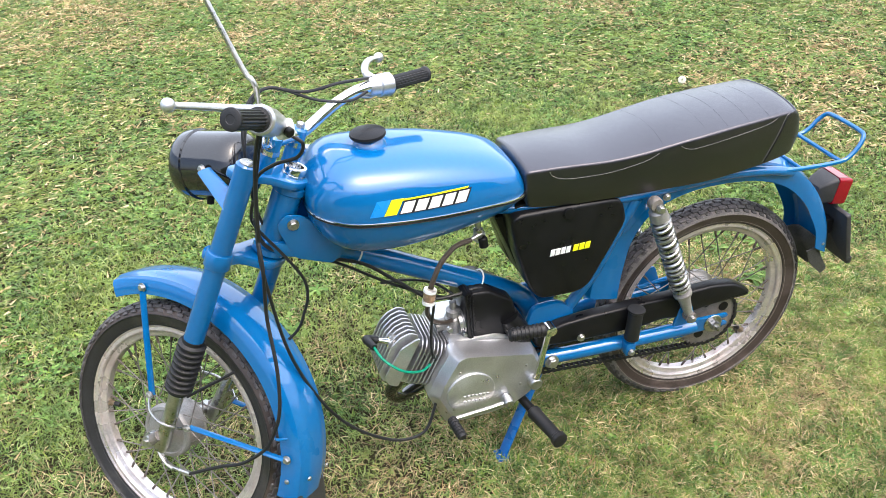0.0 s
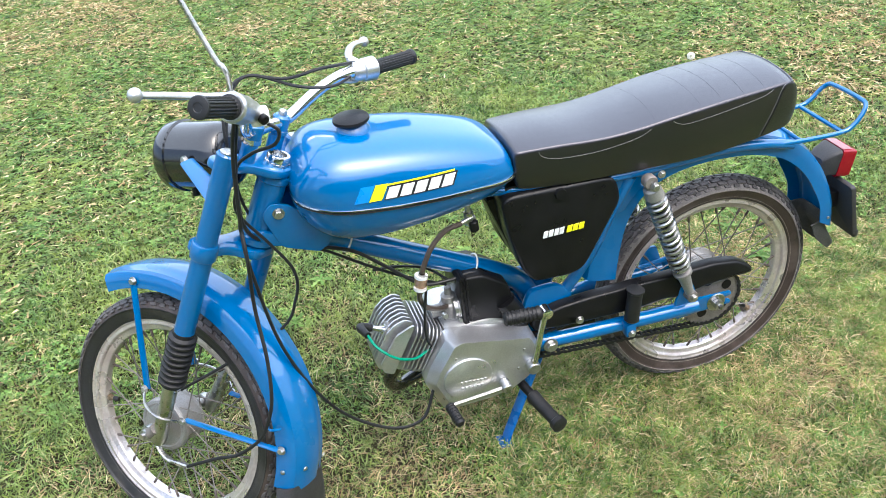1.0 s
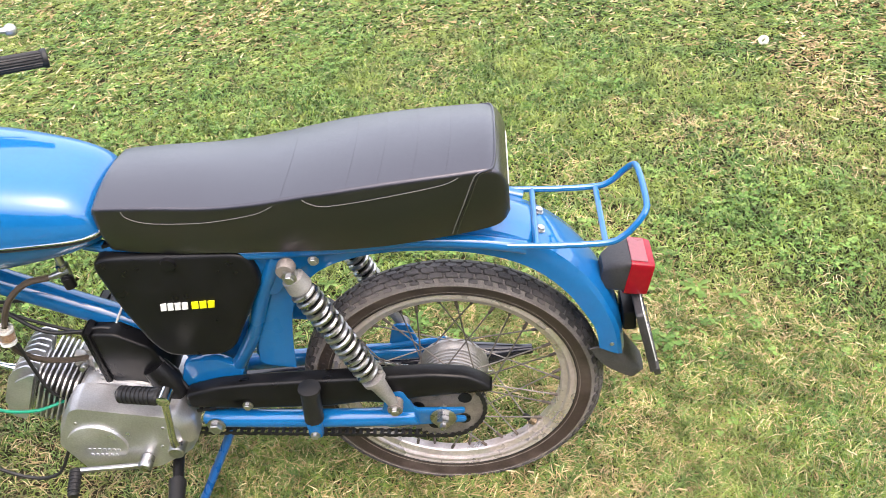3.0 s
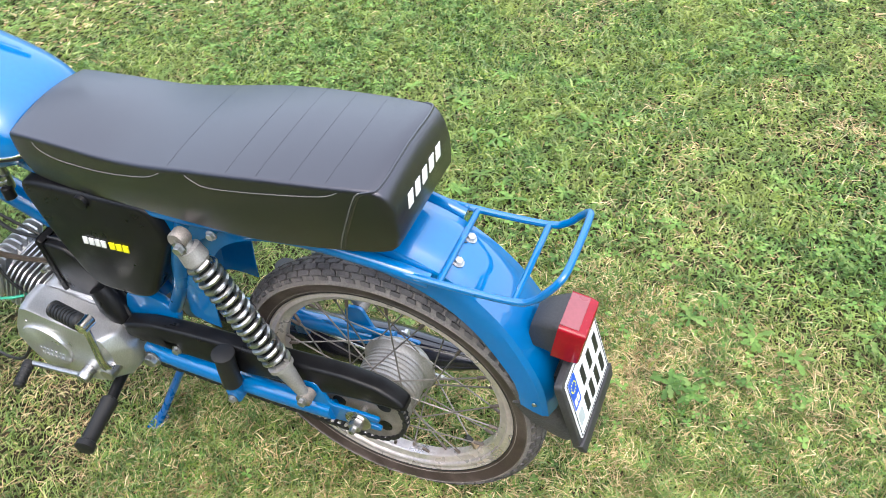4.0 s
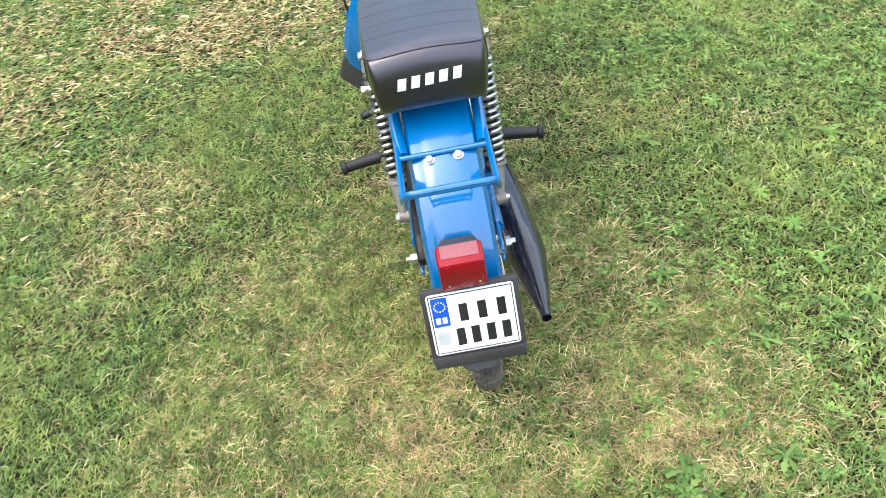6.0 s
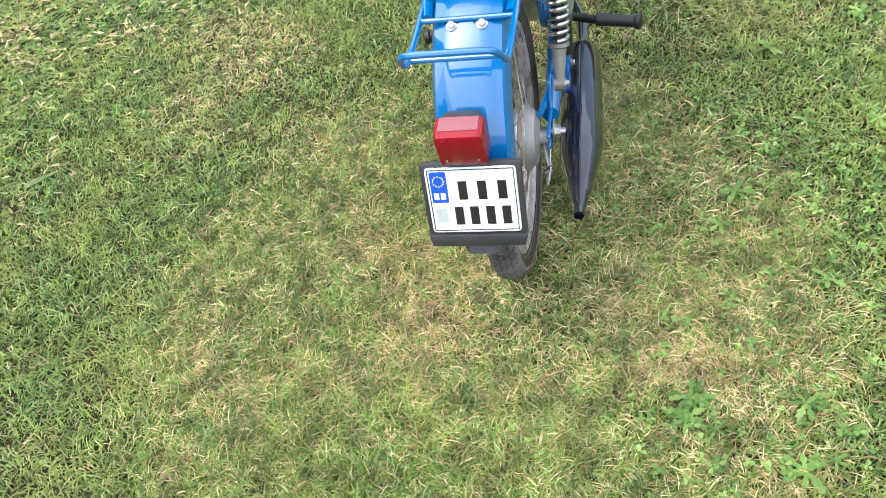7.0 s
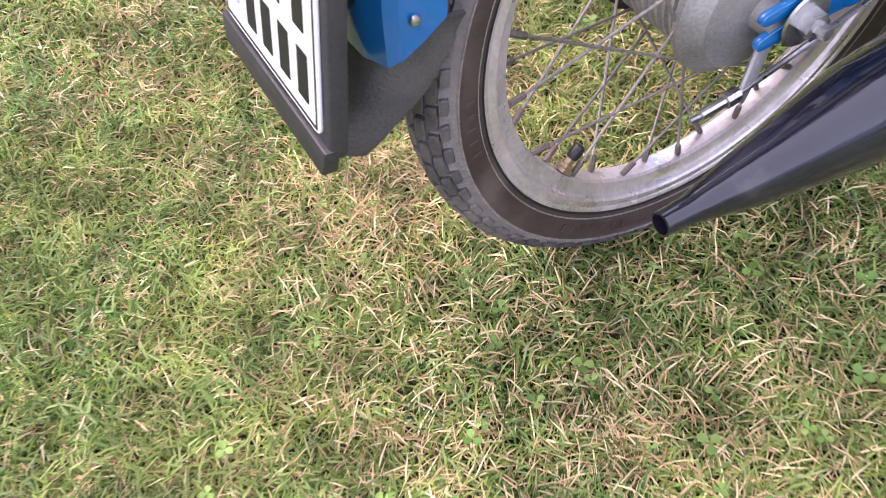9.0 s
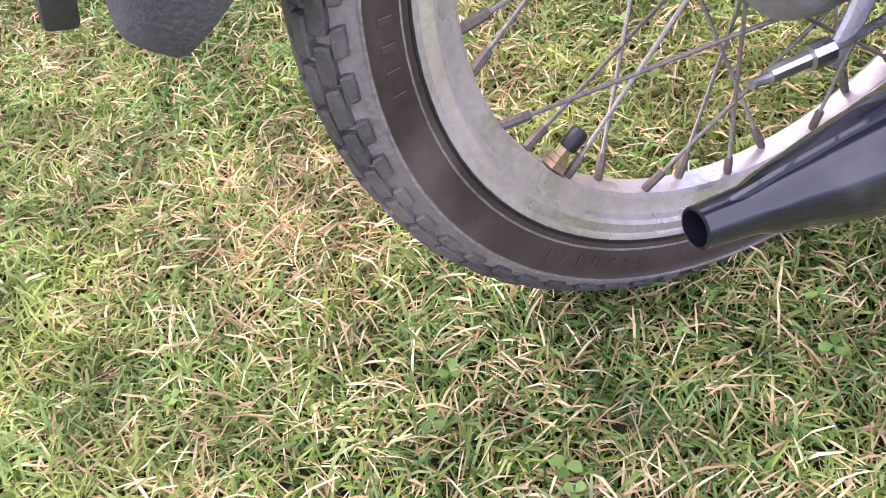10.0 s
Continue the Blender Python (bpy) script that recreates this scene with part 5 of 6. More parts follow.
part("switch", box((0.030, 0.022, 0.028), Matrix.Translation((-0.893, -0.188, 0.975)), 0.006, 3), WHITE, handlebar, "pale switch block")
base = Vector((-0.926, -0.186, 1.012))
md = Vector((-0.285, 0.284, 0.915)).normalized()
part("mirror_stalk", tube([base, base + Vector((0.002, 0, 0.030)), base + Vector((0.001, 0, 0.040)), base + Vector((-0.003, 0.004, 0.050)), base + Vector((0, 0, 0.028)) + md * 0.040, base + Vector((0, 0, 0.028)) + md * 0.18, base + Vector((0, 0, 0.028)) + md * 0.34], 0.0042, 10, 3), STEEL, moped, "plain steel mirror stalk")

# headlamp
h0, h1 = F(0.150 - 0.070 * 0.90, 0, -0.060 + 0.070 * 0.43), F(0.150 + 0.070 * 0.90, 0, -0.060 - 0.070 * 0.43)
lamp = part("headlamp", rod(h0, h1, [(0, 0.040), (0.02, 0.050), (0.08, 0.058), (0.20, 0.0625), (0.30, 0.064), (0.80, 0.0645), (0.81, 0.0675), (0.93, 0.068), (1.0, 0.063)], 40), BLACK_GLOSS, moped, "round glossy black headlamp")
part("lamp_glass", rod(F(0.150 + 0.068 * 0.90, 0, -0.060 - 0.068 * 0.43), F(0.150 + 0.081 * 0.90, 0, -0.060 - 0.081 * 0.43), [(0, 0.061), (0.3, 0.055), (0.7, 0.035), (1, 0.0)], 32), GLASS, lamp)
part("lamp_screw", rod(F(0.140, -0.02, -0.118), F(0.135, -0.02, -0.132), [(0, 0.008), (1, 0.007)], 10), BLACK_PLASTIC, lamp)
for s in (-1, 1):
    ear = [F(0.036, s * 0.100, -0.068), F(0.070, s * 0.090, -0.062), F(0.132, s * 0.0745, -0.050)]
    e = part("lamp_bracket", tube(ear, [0.020, 0.018, 0.013], 12, 4, squash=0.28), BLUE, lamp)
    q = F(0.137, s * 0.074, -0.050)
    bolt(q, q - F(0.137, 0, -0.050), lamp, 0.95)

# front mudguard
GC = (0.070, -0.628)
front_pts = []
for a in np.linspace(49, 172, 18):
    r = 0.330 + 0.008 * math.sin(math.pi * (a - 49) / 123)
    front_pts.append((-(GC[0] + r * math.cos(radians(a))), GC[1] + r * math.sin(radians(a))))
fg = guard(front_pts[::-1], 0.053, lambda t: 0.044 - 0.006 * t, flat=0.5)
fg.transform(FM)
front_guard = part("front_mudguard", fg, BLUE, moped, "glossy blue front mudguard", 25)
flap_f = [(-(GC[0] + 0.327 * math.cos(radians(a)) - 0.022 * (a - 170) / 14), GC[1] + 0.327 * math.sin(radians(a))) for a in (170, 175, 180, 184)]
ff = guard(flap_f[::-1], lambda t: 0.078 - 0.018 * t, 0.030, 0.004, flat=0.7)
ff.transform(FM)
part("front_mud_flap", ff, DUSTY_PLASTIC, moped, "black rubber mud flap")
for s in (-1, 1):
    part("guard_stay", tube([F(0.206, s * 0.056, -0.352), F(0.160, s * 0.064, -0.440), F(0.108, s * 0.068, -0.548)], 0.0062, 10, 3, squash=0.5), BLUE, front_guard)
    part("guard_stay", tube([F(0.004, s * 0.068, -0.560), F(-0.100, s * 0.064, -0.530), F(-0.212, s * 0.057, -0.500)], 0.0062, 10, 3, squash=0.5), BLUE, front_guard)
    part("stay_hook", tube([F(0.108, s * 0.072, -0.548), F(0.100, s * 0.084, -0.552), F(0.078, s * 0.101, -0.556), F(0.045, s * 0.104, -0.560), F(0.018, s * 0.088, -0.561), F(0.004, s * 0.074, -0.560)], 0.0028, 8, 4), STEEL, front_guard)
    side = (F(0, s, 0) - F(0, 0, 0))
    for u, w, z in ((0.206, -0.350, 1.3), (0.110, -0.546, 1.2), (0.006, -0.561, 1.2), (-0.208, -0.500, 1.3)):
        bolt(F(u, s * 0.0565 if u > 0.15 or u < -0.1 else s * 0.074, w), side, front_guard, z * 0.8)
    bolt(F(-0.254, s * 0.030, -0.529), (F(-1, 0.2 * s, 0) - F(0, 0, 0)), front_guard, 1.1, RIVET, "rivet")
    bolt(F(-0.223, s * 0.0540, -0.546), side, front_guard, 1.1, RIVET, "rivet")
part("cable_clip", tube([F(-0.165, -0.056, -0.470), F(-0.180, -0.070, -0.462), F(-0.195, -0.060, -0.455)], 0.0028, 8, 4), BLUE, front_guard)

# brake plate at the front hub
bp = FRONT @ Matrix.Translation((0, -0.046, 0))
part("brake_plate", lathe([(0.0, 0.0), (0.020, 0.0), (0.024, 0.003), (0.044, 0.003), (0.048, 0.0), (0.054, 0.001), (0.056, 0.004), (0.053, 0.007), (0.0, 0.007)], 36, bp), ALU_DULL, moped, "front brake plate")
part("brake_arm", tube([F(0.060, -0.066, -0.655), F(0.035, -0.070, -0.668), F(0.010, -0.072, -0.668)], 0.0055, 10, 3, squash=0.5), STEEL, moped)
part("cable_end", rod(F(0.012, -0.072, -0.668), F(-0.030, -0.072, -0.655), [(0, 0.004), (0.4, 0.004), (0.42, 0.0055), (1, 0.0055)], 10), STEEL, moped)

# cables and hoses
FBC = [(-0.037, -0.12, -0.084), (-0.068, -0.12, -0.135), (-0.086, -0.085, -0.235), (-0.135, -0.080, -0.318),
       (-0.166, -0.078, -0.389), (-0.173, -0.076, -0.439), (-0.167, -0.075, -0.491), (-0.133, -0.075, -0.551),
       (-0.09, -0.075, -0.591)]
def cable(name, pts, r=0.0032, material=RUBBER, label="", k=8):
    return part(name, tube(pts, r, 8, k), material, moped, label)


cable("front_brake_cable", [(-0.920, -0.172, 1.000), (-0.945, -0.150, 0.905), (-0.962, -0.150, 0.775)] + [F(*p) for p in FBC] + [F(-0.030, -0.072, -0.655)], 0.0034)
cable("clutch_cable", [(-0.918, -0.165, 0.995), (-0.945, -0.135, 0.880), (-0.962, -0.12, 0.760), (-0.964, -0.12, 0.663), (-0.942, -0.12, 0.474), (-0.876, -0.12, 0.306), (-0.779, -0.12, 0.210), (-0.705, -0.12, 0.204), (-0.668, -0.10, 0.257)], 0.0032)
cable("speedometer_cable", [(-0.955, -0.070, 0.800), (-0.962, -0.060, 0.750), (-0.921, -0.050, 0.669), (-0.889, -0.050, 0.597), (-0.899, -0.050, 0.533), (-0.950, -0.052, 0.470), F(0.03, -0.07, -0.50)], 0.0030)
cable("wiring_loom", [(-0.960, -0.080, 0.770), (-0.945, -0.050, 0.690), (-0.859, -0.030, 0.634), (-0.774, -0.028, 0.596), (-0.711, -0.035, 0.542), (-0.648, -0.042, 0.486), (-0.590, -0.042, 0.478), (-0.534, -0.036, 0.474), (-0.470, -0.045, 0.415), (-0.428, -0.060, 0.330)], 0.0036)
cable("throttle_cable", [H(-0.010, 0.190, 0.168), (-0.760, 0.05, 0.936), (-0.823, 0.05, 0.931), (-0.890, 0.05, 0.950), (-0.930, 0.03, 0.930), (-0.950, 0.0, 0.860), (-0.935, -0.02, 0.700), (-0.80, -0.02, 0.590), (-0.70, -0.03, 0.520), (-0.595, -0.022, 0.455)], 0.0030)
cable("brake_light_cable", [H(-0.020, 0.170, 0.150), (-0.743, 0.05, 0.899), (-0.804, 0.05, 0.912), (-0.880, 0.05, 0.950), (-0.919, 0.04, 0.932), (-0.943, 0.02, 0.880), (-0.960, -0.01, 0.800)], 0.0028)
cable("switch_wire", [(-0.885, -0.195, 0.965), (-0.870, -0.200, 0.950), (-0.880, -0.180, 0.920), (-0.915, -0.140, 0.895), (-0.945, -0.110, 0.860), (-0.955, -0.105, 0.800), (-0.958, -0.085, 0.740)], 0.0030)
for p in ((-0.775, 0.606), (-0.531, 0.470)):
    ring = [Vector((p[0] + 0.0245 * math.cos(a) * 0.5, 0.0245 * math.sin(a), p[1] + 0.0245 * math.cos(a) * 0.87)) for a in (2 * math.pi * i / 20 for i in range(20))]
    part("cable_tie", tube(ring, 0.0018, 6, closed=True), WHITE, moped, "white plastic cable tie")
tap = rod((-0.545, -0.060, 0.668), (-0.545, -0.064, 0.610), [(0, 0.006), (0.5, 0.006), (0.52, 0.010), (0.95, 0.010), (1, 0.007)], 12)
tap_ob = part("fuel_tap", tap, STEEL, moped, "small fuel tap under the tank")
part("spout", rod((-0.535, -0.066, 0.627), (-0.578, -0.078, 0.624), [(0, 0.006), (0.5, 0.006), (0.6, 0.0045), (1, 0.0045)], 10), STEEL, tap_ob)
part("tap_knob", rod((-0.540, -0.072, 0.622), (-0.538, -0.074, 0.600), [(0, 0.007), (0.1, 0.0095), (0.9, 0.0095), (1, 0.006)], 12), BLACK_PLASTIC, tap_ob)
cable("fuel_hose", [(-0.565, -0.076, 0.625), (-0.600, -0.085, 0.624), (-0.632, -0.094, 0.602), (-0.652, -0.099, 0.570), (-0.659, -0.100, 0.552)], 0.0052, HOSE, "brown rubber fuel hose")
cable("fuel_hose", [(-0.666, -0.100, 0.520), (-0.668, -0.092, 0.490), (-0.652, -0.075, 0.452), (-0.625, -0.048, 0.420), (-0.596, -0.026, 0.404)], 0.0052, HOSE, "brown rubber fuel hose")
filt = part("fuel_filter", rod((-0.659, -0.101, 0.556), (-0.667, -0.101, 0.516), [(0, 0.005), (0.12, 0.006), (0.14, 0.0125), (0.86, 0.0125), (0.88, 0.006), (1, 0.005)], 20), GLASS, moped, "clear inline fuel filter")
part("cartridge", rod((-0.6615, -0.101, 0.545), (-0.6655, -0.101, 0.524), [(0, 0.004), (0.1, 0.008), (0.9, 0.008), (1, 0.004)], 14), FLUID, filt)
for a, b in (((-0.6605, -0.101, 0.5505), (-0.662, -0.101, 0.545)), ((-0.6655, -0.101, 0.5255), (-0.6665, -0.101, 0.519))):
    part("filter_cap", rod(a, b, [(0, 0.0130), (1, 0.0130)], 20), WHITE, filt)
cable("plug_lead", [(-0.655, -0.100, 0.512), (-0.662, -0.088, 0.440), (-0.662, -0.080, 0.380), (-0.652, -0.066, 0.342)], 0.0030)
part("wire_joint", box((0.016, 0.012, 0.012), Matrix.Translation((-0.650, -0.062, 0.338)), 0.003), BLACK_PLASTIC, moped)
cable("right_hose", [(-0.735, 0.0, 0.520), (-0.68, 0.02, 0.500), (-0.62, 0.03, 0.47), (-0.585, 0.0, 0.45)], 0.0030)

# ---- lawn ----
rng = np.random.default_rng(7)


def field(x, y, cell, seed):
    """A smooth random field over the ground, 0 to 1."""
    g = np.random.default_rng(seed).random((64, 64))
    u, v = x / cell + 31.3, y / cell + 17.7
    i, j = np.floor(u).astype(int), np.floor(v).astype(int)
    a, b = u - i, v - j
    a, b = a * a * (3 - 2 * a), b * b * (3 - 2 * b)
    p = lambda k, m: g[k % 64, m % 64]
    return (p(i, j) * (1 - a) + p(i + 1, j) * a) * (1 - b) + (p(i, j + 1) * (1 - a) + p(i + 1, j + 1) * a) * b


WORN = [(0.24, 0.19, 0.2, 0.122), (0.47, 0.08, 0.2, 0.108), (-0.07, -0.26, 0.2, 0.173), (0.22, -0.22, 0.13, 0.094), (-0.33, -0.84, 0.32, 0.158), (-0.12, -0.48, 0.18, 0.115), (-0.78, 0.04, 0.24, 0.13),
        (-0.04, 3.26, 0.6, 0.2), (-1.12, 2.56, 0.5, 0.1), (-1.6, -0.26, 0.55, 0.24), (0.37, 0.36, 0.1, 0.115), (0.6, 0.16, 0.1, 0.086), (0.1, 0.03, 0.1, 0.086), (0.54, -0.2, 0.12, 0.086),
        (0.34, -0.02, 0.08, -0.12), (0.51, -0.03, 0.08, -0.1), (0.65, -0.55, 0.22, -0.2), (0.0, -0.8, 0.22, -0.16), (-0.24, -0.68, 0.1, -0.12), (-0.35, 0.95, 0.4, -0.11), (-0.08, 0.5, 0.28, -0.14),
        (-1.45, 2.3, 0.4, -0.18), (0.45, 2.38, 0.35, -0.16), (-1.56, 0.74, 0.5, -0.06), (-1.03, 2.08, 0.3, -0.14), (-0.3, -0.15, 0.2, -0.12)]


def dryness(x, y):
    d = 0.42 * field(x, y, 0.55, 1) + 0.34 * field(x, y, 0.2, 2) + 0.24 * field(x, y, 0.08, 3)
    for px, py, r, k in WORN:
        d = d + k * np.exp(-((x - px) ** 2 + (y - py) ** 2) / r ** 2)
    return d


def oval(n, cx, cy, rx, ry):
    """Even places inside an oval whose edge thins out."""
    r, a = np.sqrt(rng.random(n)) * rng.normal(1, 0.09, n), rng.uniform(0, 2 * np.pi, n)
    return cx + rx * r * np.cos(a), cy + ry * r * np.sin(a)


def inside(x, y, cx, cy, rx, ry):
    return np.hypot((x - cx) / rx, (y - cy) / ry) < rng.normal(1, 0.09, len(x))


REAR_TURF, MOPED_TURF = (0.22, -0.06, 0.80, 0.68), (-0.15, 0.35, 1.65, 1.80)


def mown(x, y):
    """The part of the lawn with fine blades, with a ragged edge."""
    n = len(x)
    e, f, g = (rng.normal(0, 0.22, n) for _ in range(3))
    return (x > -3.5 + e) & (y > -2.3 + f) & (y < 5.4 + f) & (x < 1.75 + 0.7 * np.clip(y, 0, 3) + g)


def turf(close, round_it, lawn, beyond):
    """Places in four zones: by the rear wheel, round the moped, over the lawn behind it, and further out."""
    a = oval(close, *REAR_TURF)
    x, y = oval(round_it, *MOPED_TURF)
    k = ~inside(x, y, *REAR_TURF)
    b = x[k], y[k]
    x, y = rng.uniform(-4.2, 4.4, lawn), rng.uniform(-3.0, 6.2, lawn)
    k = ~inside(x, y, *MOPED_TURF) & mown(x, y)
    c = x[k], y[k]
    x, y = oval(beyond, 0, 0, 11, 11)
    k = ~mown(x, y)
    return a, b, c, (x[k], y[k])


def triangles(name, co, tri, material):
    me = bpy.data.meshes.new(name)
    me.vertices.add(len(co))
    me.vertices.foreach_set("co", co.astype(np.float32).ravel())
    me.loops.add(3 * len(tri))
    me.loops.foreach_set("vertex_index", tri.astype(np.int32).ravel())
    me.polygons.add(len(tri))
    me.polygons.foreach_set("loop_start", np.arange(0, 3 * len(tri), 3, dtype=np.int32))
    me.update(calc_edges=True)
    me.materials.append(material)
    return new(name, me)


def lie(x, y, spread):
    """Which way the blades bend: in tufts, each with some scatter."""
    return 4 * np.pi * (0.6 * field(x, y, 0.045, 21) + 0.4 * field(x, y, 0.13, 22)) + rng.normal(0, spread, len(x))


def blades(x, y, length, width, lift, z0=-0.004, spread=2.4):
    """Bent ribbons with a cut tip: root pair, middle pair and a narrower end. lift: how upright, 0 to 1."""
    n = len(x)
    a = lie(x, y, spread)
    dx, dy = np.cos(a), np.sin(a)
    tw = a + np.pi / 2 + rng.normal(0, 0.6, n)
    wx, wy = np.cos(tw) * width / 2, np.sin(tw) * width / 2
    up, flat = length * lift, length * np.sqrt(1 - lift ** 2)
    bend = rng.uniform(0.2, 0.8, n)
    h1, f1, tip = up * 0.66, flat * 0.62 * (1 - 0.5 * bend), rng.uniform(0.15, 0.7, n)
    z2, skew = z0 + up * (1.0 - 0.45 * bend), rng.normal(0, 0.0008, n)
    co = np.zeros((n, 6, 3))
    co[:, 0] = np.stack([x - wx * 0.8, y - wy * 0.8, np.full(n, z0)], 1)
    co[:, 1] = np.stack([x + wx * 0.8, y + wy * 0.8, np.full(n, z0)], 1)
    co[:, 2] = np.stack([x + dx * f1 - wx, y + dy * f1 - wy, z0 + h1], 1)
    co[:, 3] = np.stack([x + dx * f1 + wx, y + dy * f1 + wy, z0 + h1 + skew], 1)
    co[:, 4] = np.stack([x + dx * flat - wx * tip, y + dy * flat - wy * tip, z2], 1)
    co[:, 5] = np.stack([x + dx * flat * 0.97 + wx * tip, y + dy * flat * 0.97 + wy * tip, z2 + skew], 1)
    base = 6 * np.arange(n)[:, None]
    tri = np.concatenate([base + [0, 1, 3], base + [0, 3, 2], base + [2, 3, 5], base + [2, 5, 4]], 1).reshape(-1, 3)
    return co.reshape(-1, 3), tri


def spikes(x, y, length, width, lift, z0=-0.004):
    """Plain three-cornered blades for the lawn further off."""
    n = len(x)
    a = lie(x, y, 2.4)
    tw = a + np.pi / 2 + rng.normal(0, 0.5, n)
    wx, wy = np.cos(tw) * width / 2, np.sin(tw) * width / 2
    flat = length * np.sqrt(1 - lift ** 2)
    co = np.zeros((n, 3, 3))
    co[:, 0] = np.stack([x - wx, y - wy, z0 + rng.uniform(0, 0.010, n)], 1)
    co[:, 1] = np.stack([x + wx, y + wy, z0 + rng.uniform(0, 0.010, n)], 1)
    co[:, 2] = np.stack([x + np.cos(a) * flat, y + np.sin(a) * flat, z0 + length * lift], 1)
    return co.reshape(-1, 3), np.arange(3 * n).reshape(-1, 3)


def gather(kinds):
    """Several sets of blades in one."""
    co, tri, base = [], [], 0
    for c, t in kinds:
        co.append(c)
        tri.append(t + base)
        base += len(c)
    return np.concatenate(co), np.concatenate(tri)


def greener(x, y):
    """Fewer green blades stand where the lawn is worn."""
    k = rng.random(len(x)) > 0.5 * (dryness(x, y) - 0.48).clip(0, 0.45) / 0.4
    return x[k], y[k]


def size(n, low=0.55, high=1.4):
    return rng.uniform(low, high, n)


near, mid, lawn, beyond = (greener(*p) for p in turf(140000, 290000, 1070000, 420000))
sets = []
for (x, y), long, wide in ((near, 0.029, 0.0019), (mid, 0.026, 0.0025)):
    m = len(x)
    tall = 0.7 + 0.6 * field(x, y, 0.35, 9)
    coarse = 1 + 0.75 * np.clip((y - 0.42) / 0.5, 0, 1)
    sets.append(blades(x, y, long * tall * size(m, 0.4, 1.3), wide * coarse * size(m), rng.uniform(0.16, 0.90, m)))
x, y = lawn
sets.append(spikes(x, y, 0.034 * size(len(x)), 0.0064 * size(len(x)), rng.uniform(0.03, 0.34, len(x))))
x, y = beyond
sets.append(spikes(x, y, 0.085 * size(len(x)), 0.030 * size(len(x)), rng.uniform(0.10, 0.40, len(x))))
tagged(triangles("lawn_grass", *gather(sets), GRASS), "short mown green lawn grass with paler patches", "grass", kind="stuff")


# dry stalks lying in the turf
def drier(x, y, least=0.10):
    k = rng.random(len(x)) < least + 2.3 * (dryness(x, y) - 0.51).clip(0, 0.45)
    return x[k], y[k]


near, mid, lawn, beyond = (drier(*p, k) for p, k in zip(turf(125000, 180000, 680000, 110000), (0.30, 0.05, 0.125, 0.12)))
sets = []
for (x, y), long, wide in ((near, 0.024, 0.0014), (mid, 0.026, 0.0016)):
    m = len(x)
    sets.append(blades(x, y, long * size(m, 0.35, 1.5), wide * size(m), rng.uniform(0.05, 0.6, m), 0.002, 1.6))
x, y = lawn
sets.append(spikes(x, y, 0.029 * size(len(x)), 0.0046 * size(len(x)), rng.uniform(0.1, 0.6, len(x)), 0.004))
x, y = beyond
sets.append(spikes(x, y, 0.085 * size(len(x)), 0.016 * size(len(x)), rng.uniform(0.05, 0.3, len(x)), 0.004))
tagged(triangles("dry_grass", *gather(sets), STRAW), "dry straw-coloured grass stalks lying in the lawn", "dry grass", kind="stuff")

# clover
def clover(count, leaf_size):
    """Three-part leaves in patches, most of them on the far side of the moped."""
    x, y = oval(count, 0.1, 1.2, 3.2, 3.2)
    g = 1 + 0.35 * np.hypot(x, y)
    c = 0.6 * field(x, y, 0.5, 11) + 0.4 * field(x, y, 0.16, 12)
    keep = rng.random(count) < (c - 0.42).clip(0, 1) * 3.0 * (0.05 + 0.95 * np.clip((y - 0.1) / 0.5, 0, 1)) + 0.05 * np.exp(-((x - 0.50) ** 2 + (y - 0.42) ** 2) / 0.06)
    x, y, g = x[keep], y[keep], g[keep]
    n = len(x)
    z = rng.uniform(0.012, 0.034, n)
    s = leaf_size * g ** 0.5 * rng.uniform(0.6, 1.3, n)
    a0 = rng.uniform(0, 2 * np.pi, n)
    co, tri = [], []
    leaf = np.array([(0, 0), (0.55, -0.45), (1.0, -0.38), (1.08, 0.0), (1.0, 0.38), (0.55, 0.45)])
    for k in range(3):
        a = a0 + k * 2.094 + rng.normal(0, 0.1, n)
        t = rng.normal(0.1, 0.3, n)
        lx, ly = leaf[:, 0][None] * s[:, None], leaf[:, 1][None] * s[:, None]
        px = x[:, None] + np.cos(a)[:, None] * lx - np.sin(a)[:, None] * ly
        py = y[:, None] + np.sin(a)[:, None] * lx + np.cos(a)[:, None] * ly
        pz = z[:, None] + np.sin(t)[:, None] * lx + 0.25 * np.abs(ly)
        base = sum(len(q) for q in co)
        co.append(np.stack([px, py, pz], 2).reshape(-1, 3))
        tri.append((base + 6 * np.arange(n)[:, None] + np.array([0, 1, 2, 0, 2, 3, 0, 3, 4, 0, 4, 5])).reshape(-1, 3))
    return np.concatenate(co), np.concatenate(tri)


co, tri = clover(54000, 0.0074)
tagged(triangles("clover", co, tri, CLOVER), "patches of low green clover in the lawn", "clover", kind="stuff")


WEEDY = [(0.58, 0.50, 0.07, 5), (0.50, 0.40, 0.05, 3), (-0.15, 0.80, 0.15, 8), (-0.33, 0.94, 0.20, 10), (-0.70, 0.90, 0.25, 8), (-0.10, 1.12, 0.30, 12), (0.08, 0.44, 0.06, 4), (-1.20, 1.80, 0.55, 14)]


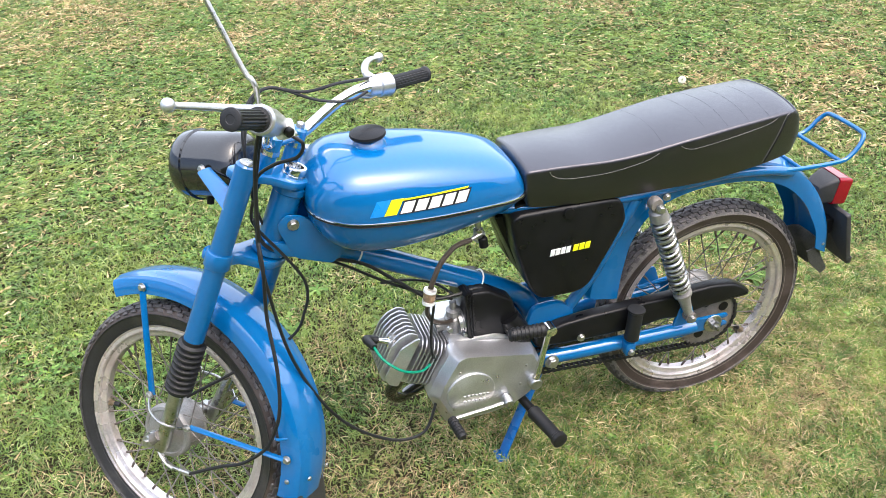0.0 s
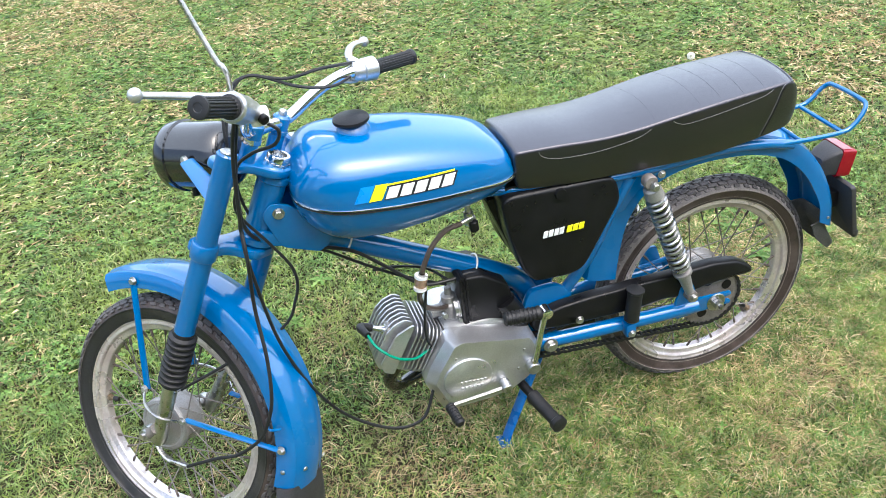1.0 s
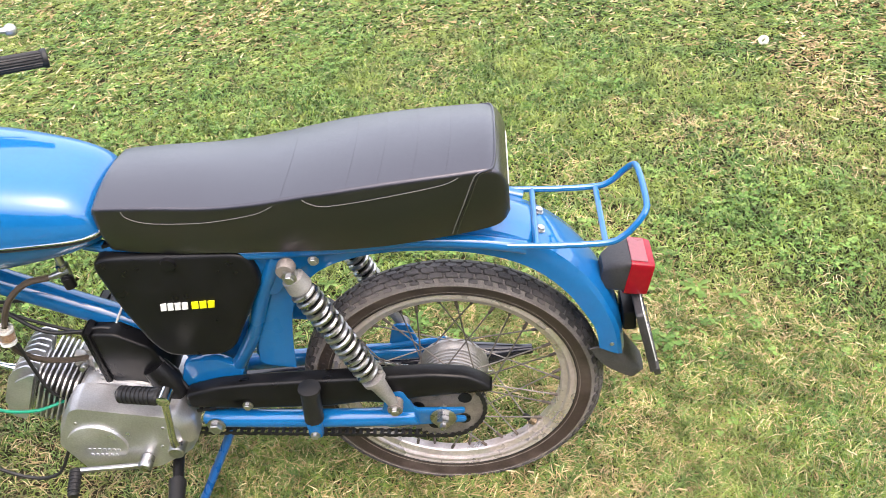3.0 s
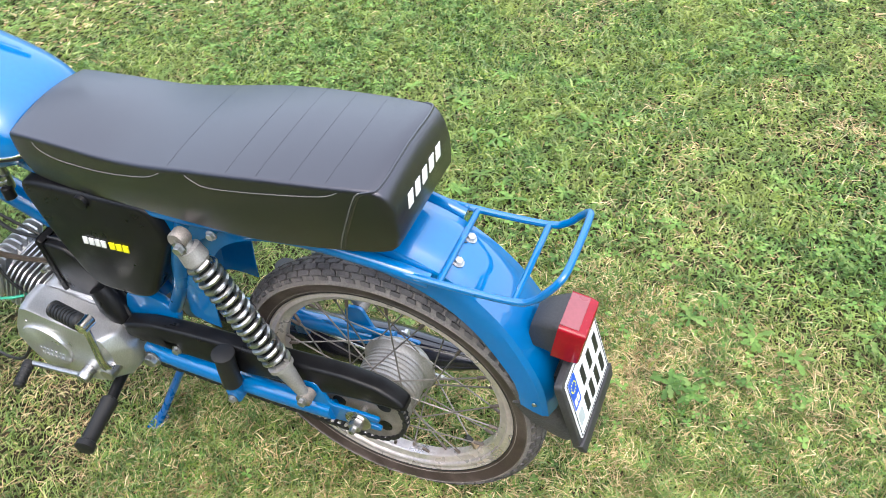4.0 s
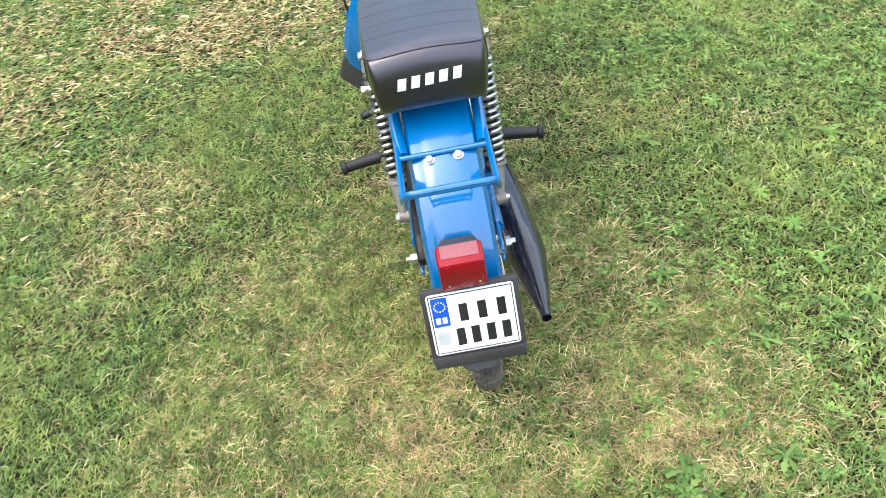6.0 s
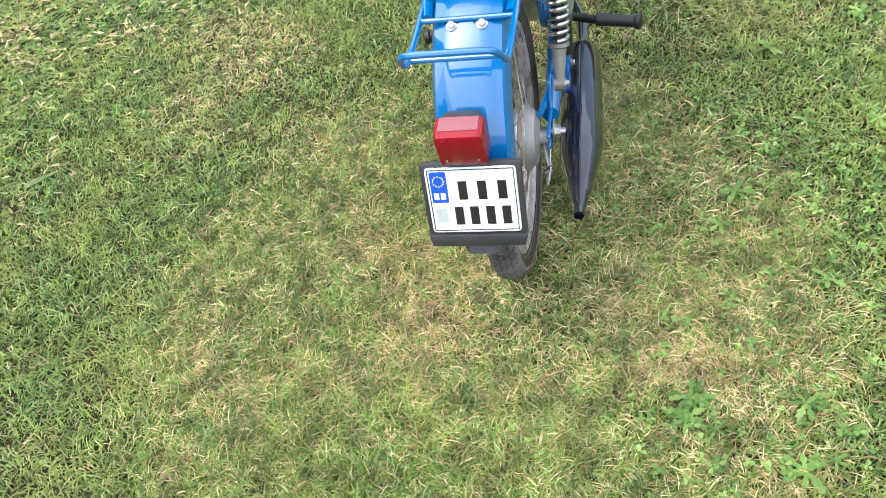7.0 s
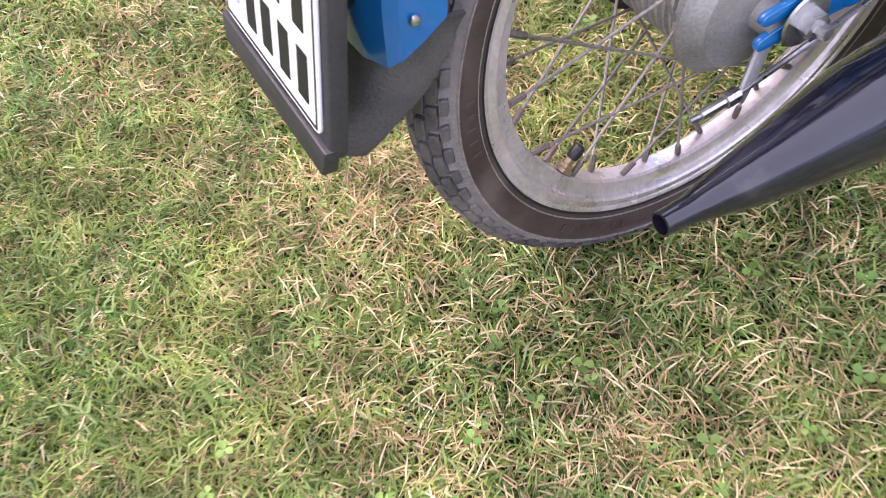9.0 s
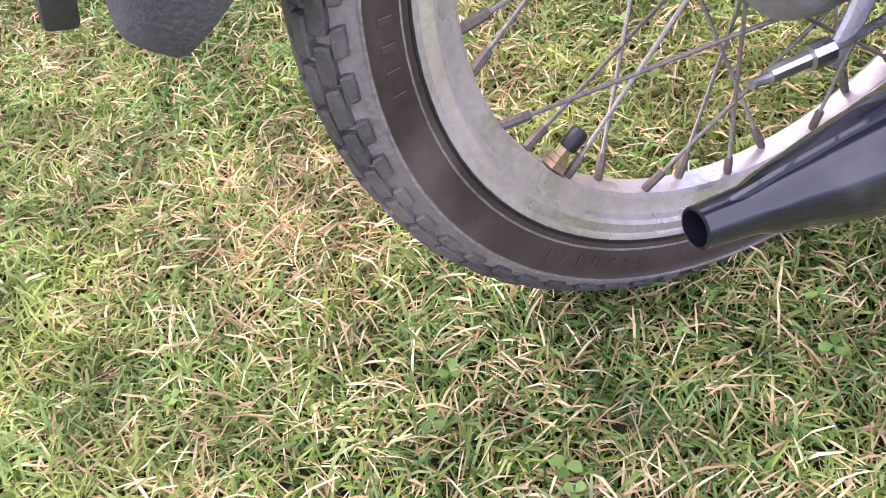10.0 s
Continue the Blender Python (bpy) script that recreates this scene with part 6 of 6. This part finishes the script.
def weeds(places):
    """Rosettes of long toothed leaves lying in the turf."""
    co, tri = [], []
    outline = np.array([(0.0, 0.10), (0.30, 0.30), (0.38, 0.16), (0.62, 0.46), (0.70, 0.26), (0.88, 0.36), (1.0, 0.0)])
    for px, py, size, count in places:
        for k in range(count):
            a = 2 * math.pi * k / count + rng.normal(0, 0.25)
            L = size * rng.uniform(0.6, 1.15)
            rise, droop = rng.uniform(0.15, 0.5), rng.uniform(0.2, 0.6)
            base = len(co)
            for side in (-1, 0, 1):
                for u, w in outline:
                    q = w * L * 0.42 * side
                    z = 0.012 + L * (rise * u - droop * u * u) + (0.12 * abs(q))
                    co.append((px + math.cos(a) * u * L - math.sin(a) * q, py + math.sin(a) * u * L + math.cos(a) * q, max(z, 0.010)))
            m = len(outline)
            for row in (0, 1):
                for i in range(m - 1):
                    b = base + row * m + i
                    tri += [(b, b + 1, b + m + 1), (b, b + m + 1, b + m)]
    return np.array(co), np.array(tri)


spots = []
for px, py, spread, number in WEEDY:
    for k in range(number):
        spots.append((px + rng.normal(0, spread), py + rng.normal(0, spread), rng.uniform(0.020, 0.042), int(rng.integers(5, 10))))
co, tri = weeds(spots)
tagged(triangles("broad_leaved_weeds", co, tri, CLOVER), "low rosettes of broad-leaved green weeds in the lawn", "weeds", kind="stuff")


def flower_head(p, r):
    """A round white seed head on a short stalk."""
    bm = bmesh.new()
    for i in range(120):
        q = math.acos(1 - 2 * (i + 0.5) / 120)
        a = i * 2.39996
        d = Vector((math.sin(q) * math.cos(a), math.sin(q) * math.sin(a), math.cos(q)))
        s = d.orthogonal().normalized() * r * 0.22
        u = d.cross(s)
        b0 = d * r * 0.45
        vs = [bm.verts.new(v) for v in (b0, d * r * 0.9 + s, d * r * 1.05, d * r * 0.9 - s + u * 0.4)]
        bm.faces.new(vs)
    ob = new("clover_flower")
    ob.matrix_basis = Matrix.Translation(p)
    tagged(ob, "round white clover flower on a thin stalk in the grass", "flower")
    h = part("flower_head", bm, PETAL, ob)
    h.matrix_basis = Matrix.Translation((0, 0, 0.055))
    part("stalk", tube([(0, 0, -0.01), (0.003, 0, 0.03), (0, 0, 0.055)], 0.0013, 6, 3), CLOVER, ob)
    return ob


flower_head((1.020, 1.70, 0.0), 0.017)
